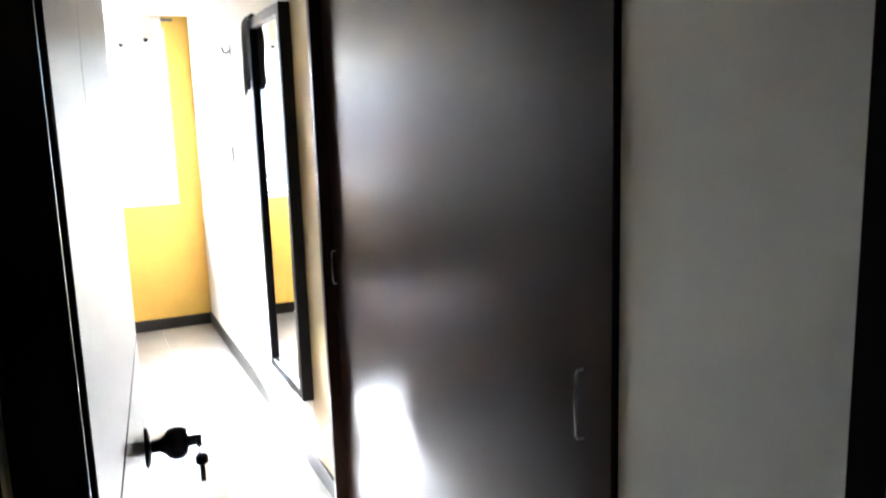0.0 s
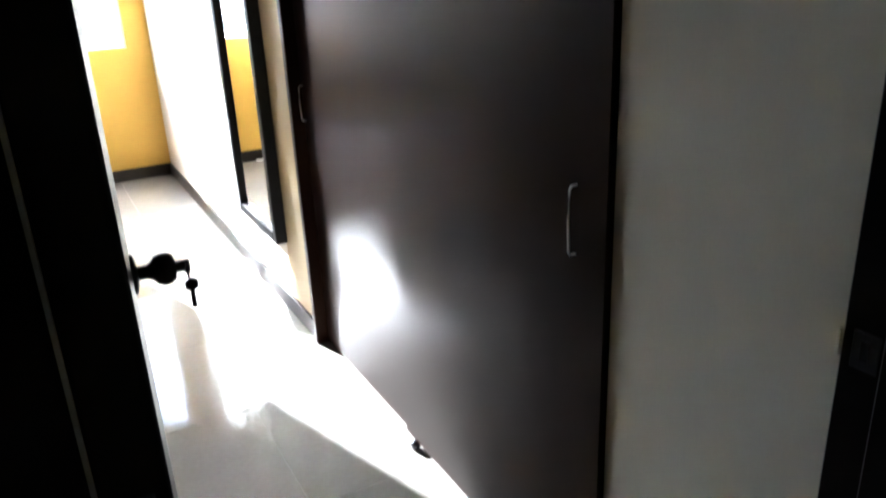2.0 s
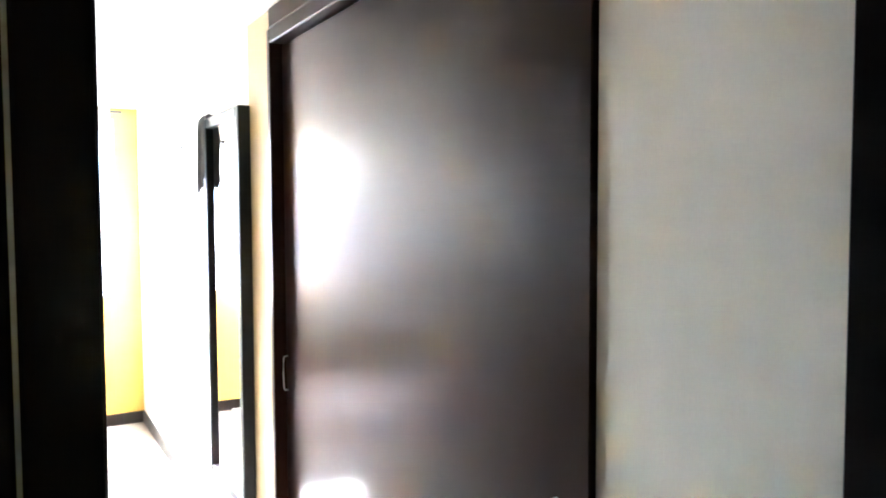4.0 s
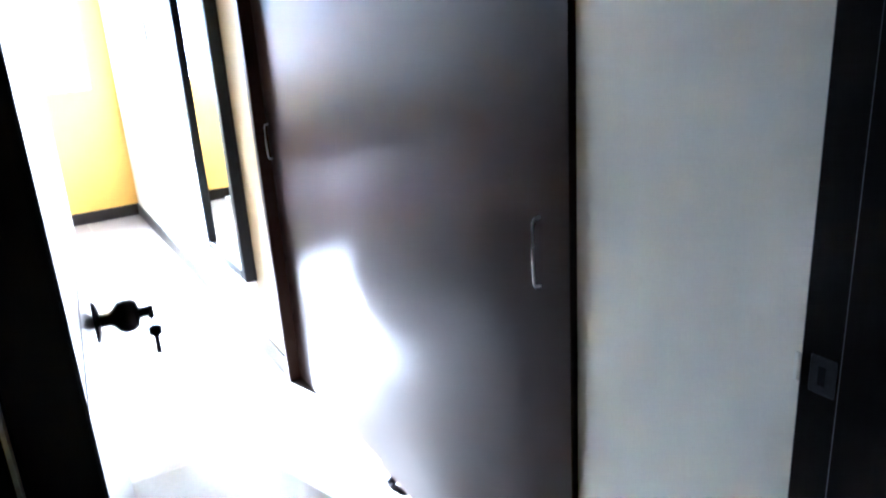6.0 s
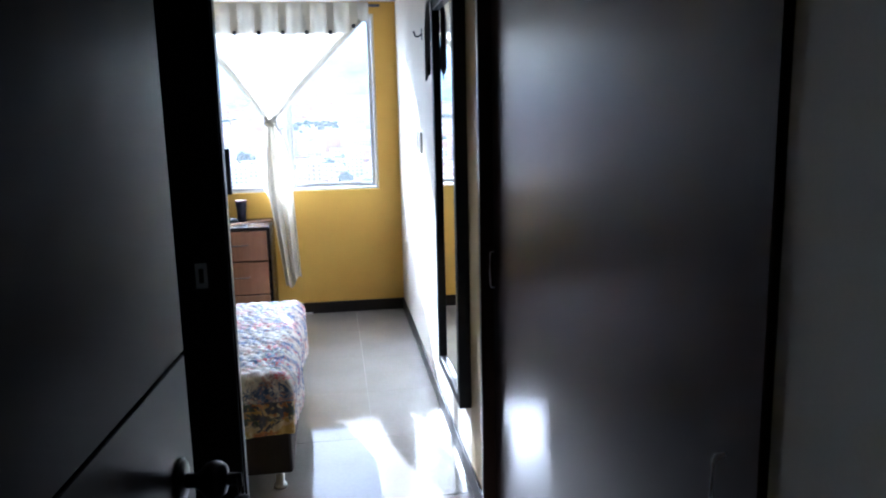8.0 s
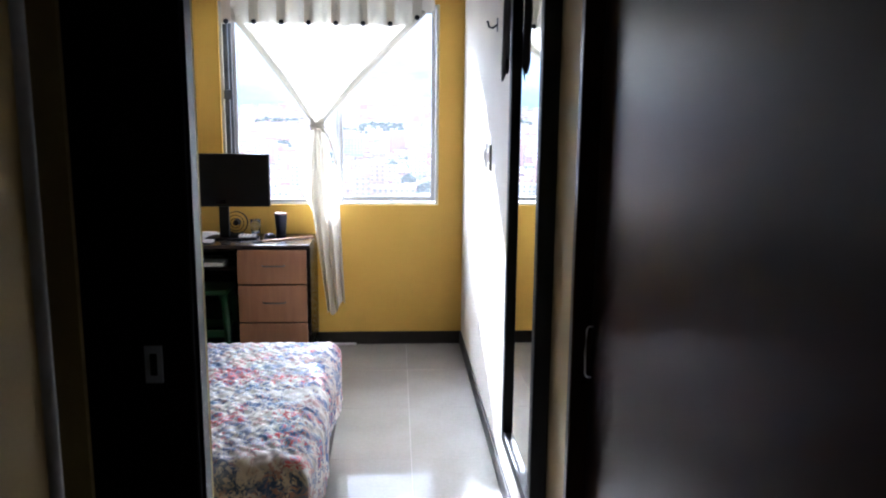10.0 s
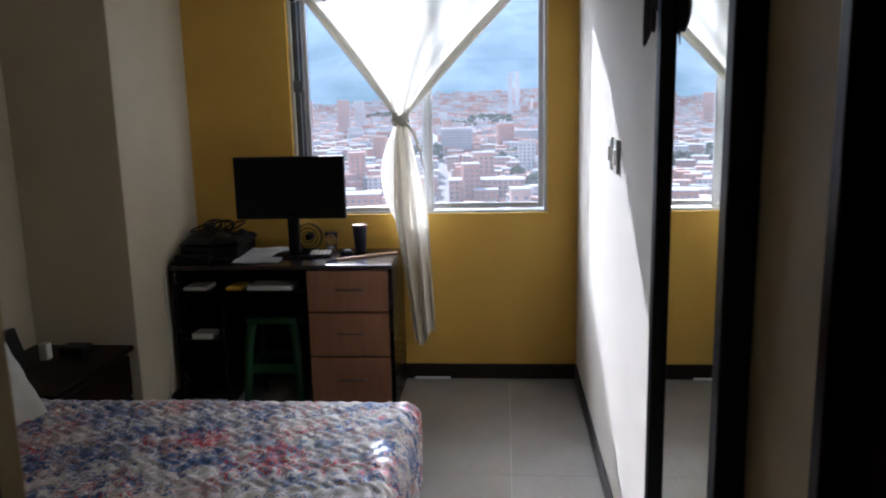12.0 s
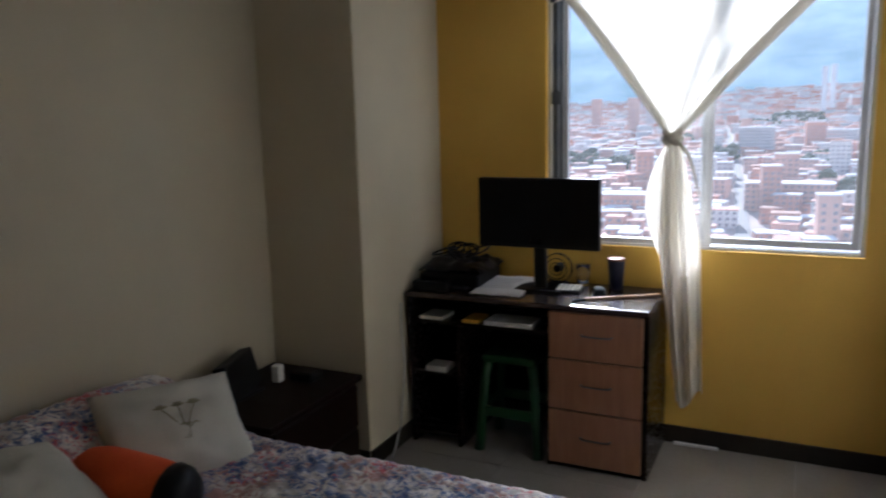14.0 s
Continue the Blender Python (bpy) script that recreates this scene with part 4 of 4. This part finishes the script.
for k in range(9):
    cx, cy, r = rng.uniform(-0.07, 0.10), rng.uniform(-0.08, 0.08), rng.uniform(0.03, 0.065)
    pts = [(cx + r * math.cos(a), cy + r * 0.8 * math.sin(a), 0.125 + 0.026 * (1 + math.sin(a * 1.0 + k))) for a in (i * math.pi / 8 for i in range(17))]
    solid("cable", lambda bm, pts=pts: bm_tube(bm, pts, 0.005, 6, False), BLACK, printer, smooth=True)
adapter = thing("power_adapter", (-1.97, -0.40, 0.75), "black power adapter on the desk", "adapter")
solid("case", lambda bm: bm_box(bm, -0.09, 0.09, -0.03, 0.035, 0, 0.045, 0.008, 2), BLACK, adapter)
# on the desk's inner shelf
for x0, x1, m, lab in ((-1.69, -1.46, PAPER, "white papers stacked on the desk's shelf"), (-1.80, -1.72, YELLOWBIT, "yellow packet on the desk's shelf"), (-2.02, -1.90, SWITCHP, "pale flat case on the desk's shelf")):
    block("shelf_item", x0, x1, -0.44, -0.30, 0.616, 0.632 if m is not PAPER else 0.638, m, bevel=0.003, label=lab, category="papers")
block("device", -2.0, -1.89, -0.43, -0.33, 0.356, 0.385, SWITCHP, bevel=0.004, label="pale small device on the lower shelf", category="device")
solid("cable", lambda bm: bm_tube(bm, [(-2.085, -0.50, 0.70), (-2.083, -0.505, 0.55), (-2.07, -0.51, 0.42), (-2.075, -0.52, 0.30), (-2.08, -0.55, 0.12), (-2.085, -0.60, 0.02), (-2.06, -0.68, 0.006)], 0.004, 8), CABLE, smooth=True, label="white cable hanging beside the desk", category="cable")

# stool under the desk
stool = thing("stool", (-1.585, -0.29, 0), "green plastic stool pushed under the desk", "stool")


def stool_leg(sx, sy):
    def build(bm):
        pts = [(sx * 0.145, sy * 0.13, 0.0), (sx * 0.135, sy * 0.12, 0.15), (sx * 0.12, sy * 0.105, 0.36), (sx * 0.105, sy * 0.09, 0.43)]
        bm_tube(bm, pts, [0.024, 0.024, 0.025, 0.028], 8)
    return build


solid("seat", lambda bm: bm_box(bm, -0.135, 0.135, -0.125, 0.125, 0.43, 0.465, 0.014, 3), GREEN, stool)
for sx in (-1, 1):
    for sy in (-1, 1):
        solid("leg", stool_leg(sx, sy), GREEN, stool, smooth=True)
solid("rail", lambda bm: (bm_box(bm, -0.13, 0.13, -0.132, -0.118, 0.17, 0.22, 0.004), bm_box(bm, -0.13, 0.13, 0.118, 0.132, 0.17, 0.22, 0.004), bm_box(bm, -0.141, -0.127, -0.12, 0.12, 0.17, 0.22, 0.004), bm_box(bm, 0.127, 0.141, -0.12, 0.12, 0.17, 0.22, 0.004)), GREEN, stool)


# ---------------------------------------------------------------- the city below the window
def land(d, ang=0.0):
    """Height of the slope: it climbs to the east, and lies lower to the west."""
    side = 1.0 - 0.26 * min(1.0, max(0.0, (-3.0 - ang) / 9.0)) + 0.10 * min(1.0, max(0.0, (ang + 3.0) / 8.0))
    return -62 + 83 * side * max(0.0, (d - 280) / 1700) ** 1.5


def plain(name, colour, rough=0.85, var=0.25):
    lo = tuple(c * (1 - var) for c in colour)
    return node_mat(name, (lo, colour), rough, 0.05, 0.6, 0.0)


# Facades, roofs and far windows are lightened: their colours carry haze of distance.
BRICK_A = plain("orange_brick_facade", (0.74, 0.37, 0.27))
BRICK_B = plain("pale_brick_facade", (0.80, 0.50, 0.40))
BRICK_C = plain("dull_brick_facade", (0.66, 0.36, 0.28))
PALE = plain("pale_render_facade", (0.86, 0.80, 0.75))
GREYF = plain("grey_concrete_facade", (0.70, 0.64, 0.62))
ROOF_A = plain("grey_sheet_roof", (0.78, 0.77, 0.76))
ROOF_B = plain("clay_tile_roof", (0.66, 0.36, 0.26))
GLAZE = plain("dark_far_window", (0.30, 0.27, 0.28), 0.4)
WHITEF = plain("white_tower_facade", (0.88, 0.88, 0.88), var=0.08)
ROADM = plain("pale_dusty_road", (0.26, 0.255, 0.25))
GROUNDM = node_mat("town_ground", ((0.40, 0.31, 0.26), (0.56, 0.46, 0.41)), 0.9, 0.02, 0.15, 0.0)
TREEM = node_mat("dark_tree_foliage", ((0.025, 0.05, 0.025), (0.07, 0.11, 0.05)), 0.8, 0.1, 0.8, 0.0)


def polar(ang, d):
    return math.sin(radians(ang)) * d - 0.5, math.cos(radians(ang)) * d


def ground_sheet(bm):
    rows = [-700, 40, 150, 280, 400, 550, 750, 1000, 1300, 1600, 1900, 2300, 5000]
    grid = []
    for d in rows:
        grid.append([bm.verts.new((math.tan(radians(a)) * max(d, 700) - 0.5, d, land(min(d, 2100), a))) for a in (-75, -40, -24, -12, -9, -6, -3, 1, 5, 24, 75)])
    for a, b in zip(grid, grid[1:]):
        for k in range(10):
            bm.faces.new((a[k], a[k + 1], b[k + 1], b[k]))


solid("ground", ground_sheet, GROUNDM, label="town ground rising to the hills", category="ground", kind=S)
ROAD_ANG = -5.0


def road_strip(bm):
    pts = []
    for k in range(18):
        d = 300 + k * 60
        a = ROAD_ANG - 1.8 * (k / 17) ** 0.8 + 1.1
        x, y = polar(a, d)
        pts.append((x, y, land(d, a) + 1.0))
    for (x0, y0, z0), (x1, y1, z1) in zip(pts, pts[1:]):
        bm.faces.new([bm.verts.new(p) for p in ((x0 - 3.5, y0, z0), (x0 + 3.5, y0, z0), (x1 + 3.5, y1, z1), (x1 - 3.5, y1, z1))])


solid("road", road_strip, ROADM, label="pale straight street running uphill", category="road", kind=S)

FACADES = [BRICK_A, BRICK_B, BRICK_C, PALE, GREYF]
MATS = FACADES + [ROOF_A, ROOF_B, GLAZE, WHITEF]


def house_data(verts, faces, idx, cx, cy, zb, w, dp, h, turn, wall_i, roof_i, windows):
    c, s_ = math.cos(turn), math.sin(turn)

    def put(x, y, z):
        verts.append((cx + x * c - y * s_, cy + x * s_ + y * c, zb + z))
        return len(verts) - 1

    def hexa(x0, x1, y0, y1, z0, z1, side, top):
        q = [put(x, y, z) for z in (z0, z1) for x, y in ((x0, y0), (x1, y0), (x1, y1), (x0, y1))]
        for f, m in (((0, 1, 5, 4), side), ((1, 2, 6, 5), side), ((2, 3, 7, 6), side), ((3, 0, 4, 7), side), ((4, 5, 6, 7), top)):
            faces.append([q[k] for k in f])
            idx.append(m)
    hexa(-w / 2, w / 2, -dp / 2, dp / 2, -8, h, wall_i, roof_i)
    hexa(-w / 2 - 0.3, w / 2 + 0.3, -dp / 2 - 0.3, dp / 2 + 0.3, h, h + 0.5, roof_i, roof_i)
    if windows:
        floors = max(1, int(h / 3))
        n = max(2, int(w / 3.2))
        for fl in range(floors):
            for k in range(n):
                x = -w / 2 + w * (k + 0.5) / n
                hexa(x - 0.7, x + 0.7, -dp / 2 - 0.15, -dp / 2 + 0.1, fl * 3 + 0.9, fl * 3 + 2.3, 7, 7)


def to_object(name, verts, faces, idx, parent=None):
    me = bpy.data.meshes.new(name)
    me.from_pydata(verts, [], faces)
    for m in MATS:
        me.materials.append(m)
    me.polygons.foreach_set("material_index", idx)
    me.update()
    ob = new(name, me)
    if parent is not None:
        ob.parent = parent
    return ob


crng = random.Random(11)
V, F, I = [], [], []
d = 300.0
while d < 2150:
    size = 9.5 + d * 0.006
    ang = -40.0
    while ang < 16:
        step = math.degrees(size * crng.uniform(0.9, 1.4) / d)
        ang += step
        if abs(ang - (ROAD_ANG + 1.1 - 1.8 * min(1, max(0, (d - 300) / 1020)) ** 0.8)) < math.degrees(9 / d) and d < 1320:
            continue
        if crng.random() < (0.06 if d < 1200 else 0.22):
            continue
        x, y = polar(ang, d + crng.uniform(-0.3, 0.3) * size)
        w = size * crng.uniform(0.7, 1.25)
        h = crng.choice((4, 5, 6, 6, 8, 9, 9, 12)) if d < 1200 else crng.choice((4, 5, 6, 8))
        if crng.random() < 0.03:
            h *= 2.2
        # Painted haze again: far houses draw more of the pale facades.
        house_data(V, F, I, x, y, land(d, ang), w, size * crng.uniform(0.6, 1.0), h, radians(-ang * 0.6 + crng.uniform(-12, 12)),
                   crng.choice((0, 0, 0, 1, 1, 1, 2, 3, 3, 3, 4) if d < 1100 else (0, 1, 1, 3, 3, 4)), crng.choice((5, 5, 6, 6, 0, 3)), d < 900)
    d += size * crng.uniform(0.95, 1.25)
tagged(to_object("town_houses", V, F, I), "low brick houses with sheet and tile roofs covering the valley", "houses", kind="stuff")

# larger buildings that stand out
for ang, dist, w, dp, h, wi, nm, lab in ((0.5, 1380, 9, 14, 72, 8, "tower_block", "tall pale apartment tower on the hillside"), (1.0, 1400, 9, 14, 74, 8, "tower_block", "tall pale apartment tower on the hillside"),
                                  (-11.8, 1150, 17, 16, 52, 1, "tower_block", "pale brick apartment tower in the town"), (-10.6, 1250, 15, 16, 46, 3, "tower_block", "pale apartment tower in the town"), (-22.5, 1200, 20, 18, 60, 1, "tower_block", "pale brick apartment tower in the town"),
                                  (-14.4, 1200, 15, 16, 50, 1, "tower_block", "pale brick apartment tower in the town"),
                                  (-1.3, 470, 46, 18, 15, 1, "apartment_building", "long pale brick building with rows of windows"), (-3.5, 800, 32, 18, 26, 4, "office_building", "broad grey concrete building"),
                                  (1.9, 880, 46, 18, 16, 3, "warehouse", "long white building with dark openings"), (-6.9, 560, 16, 14, 22, 3, "apartment_building", "narrow white building beside the street"),
                                  (-11.6, 430, 34, 18, 14, 0, "apartment_building", "orange brick building with rows of windows"), (-24.0, 480, 30, 18, 17, 1, "apartment_building", "pale brick building with rows of windows")):
    v2, f2, i2 = [], [], []
    house_data(v2, f2, i2, 0, 0, 0, w, dp, h, radians(-ang * 0.6), wi, 5, True)
    ob = to_object(nm, v2, f2, i2)
    bx, by = polar(ang, dist)
    ob.location = (bx, by, land(dist, ang) + 0.5)
    tagged(ob, lab, "building")


def tree_clump(bm):
    for ang, dist, wide, n in ((-13.6, 700, 45, 60), (-16.5, 760, 40, 36), (-1.8, 1150, 55, 60), (-1.2, 1250, 40, 40), (-24, 640, 50, 50), (-5.6, 760, 16, 16), (0.6, 700, 22, 18), (-8.5, 950, 30, 24), (2.5, 520, 18, 14), (-9.0, 1500, 60, 40), (-20, 1100, 60, 40)):
        for _ in range(n):
            x, y = polar(ang, dist)
            x += crng.gauss(0, wide / 2.2)
            y += crng.gauss(0, 12)
            r = crng.uniform(3, 7)
            m = Matrix.Translation((x, y, land(dist, ang) + r * 0.6 + crng.uniform(0, 7))) @ Matrix.Diagonal((r, r, r * 0.8, 1))
            made = bmesh.ops.create_icosphere(bm, subdivisions=1, radius=1, matrix=m)
            for v in made["verts"]:
                v.co += Vector((crng.uniform(-1, 1), crng.uniform(-1, 1), crng.uniform(-1, 1)))


solid("town_trees", tree_clump, TREEM, label="dark green clumps of trees among the houses", category="trees", kind="stuff")


def hills(bm):
    def place(u, v):
        ang = -60 + 90 * u
        dist = 2300 + 2600 * v
        x, y = polar(ang, dist)
        ridge = noise.fractal(Vector((u * 9, v * 3, 0.3)), 0.9, 2.1, 5)
        spur = 1 - abs(noise.noise(Vector((u * 14 + v * 2.5, v * 4, 2.0)))) * 2
        z = land(2100, ang) - 12 + (v ** 1.1) * (1150 + 190 * ridge) + 150 * v * (1 - 0.5 * v) * spur + 26 * v * noise.noise(Vector((u * 60, v * 24, 5)))
        return Vector((x, y, z))
    bm_sheet(bm, 220, 60, place)


HILLM = bpy.data.materials.new("glowing_hills_with_painted_haze")
HILLM.use_nodes = True
hn = HILLM.node_tree
htc = hn.nodes.new("ShaderNodeTexCoord")
hno = hn.nodes.new("ShaderNodeTexNoise")
hno.inputs["Scale"].default_value, hno.inputs["Detail"].default_value = 0.005, 10
hn.links.new(htc.outputs["Object"], hno.inputs["Vector"])
# Distance haze is put into the colour: the slopes turn paler with height.
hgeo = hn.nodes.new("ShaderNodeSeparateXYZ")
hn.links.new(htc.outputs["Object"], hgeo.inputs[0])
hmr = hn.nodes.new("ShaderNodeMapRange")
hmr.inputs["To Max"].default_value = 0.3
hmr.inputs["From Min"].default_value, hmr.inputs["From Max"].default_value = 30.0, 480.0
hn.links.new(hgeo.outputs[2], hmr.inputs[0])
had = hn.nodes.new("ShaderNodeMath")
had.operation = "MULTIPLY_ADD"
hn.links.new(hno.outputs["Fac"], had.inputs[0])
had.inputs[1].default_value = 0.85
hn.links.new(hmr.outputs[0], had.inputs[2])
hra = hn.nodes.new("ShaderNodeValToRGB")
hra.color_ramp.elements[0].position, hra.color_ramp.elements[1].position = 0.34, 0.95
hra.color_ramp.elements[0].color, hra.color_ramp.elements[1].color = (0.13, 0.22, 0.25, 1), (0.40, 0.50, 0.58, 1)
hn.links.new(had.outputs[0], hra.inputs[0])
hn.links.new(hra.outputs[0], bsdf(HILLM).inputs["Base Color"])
# The slopes emit their own colour, standing in for daylight in the haze.
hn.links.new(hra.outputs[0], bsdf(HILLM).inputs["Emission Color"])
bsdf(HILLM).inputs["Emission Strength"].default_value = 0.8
bsdf(HILLM).inputs["Roughness"].default_value = 1.0
bsdf(HILLM).inputs["Specular IOR Level"].default_value = 0.0
solid("backdrop_hills", hills, HILLM, smooth=True, label="blue green mountain slopes beyond the town, with painted haze and glow", category="hills", kind=S)


# ---------------------------------------------------------------- floor tiles
floor = solid("floor", lambda bm: bm_box(bm, -2.8, 1.0, -7.4, 0.0, -0.1, -0.002), GROUT, label="pale polished tile floor", category="floor", kind=S)
TS = 0.60
tile_mesh = mesh_of("tile", lambda bm: bm_box(bm, -TS / 2 + 0.0008, TS / 2 - 0.0008, -TS / 2 + 0.0008, TS / 2 - 0.0008, -0.02, 0.0, 0.0006), TILE)
for i in range(7):
    for j in range(13):
        cx, cy = -2.77 + TS * i + 0.30, -TS * j - 0.30 + 0.05
        if cx - 0.3 > 0.7 or cx + 0.3 < -2.75:
            continue
        t_ob = new("tile", tile_mesh)
        t_ob.location = (cx, cy, 0.0)
        t_ob.parent = floor
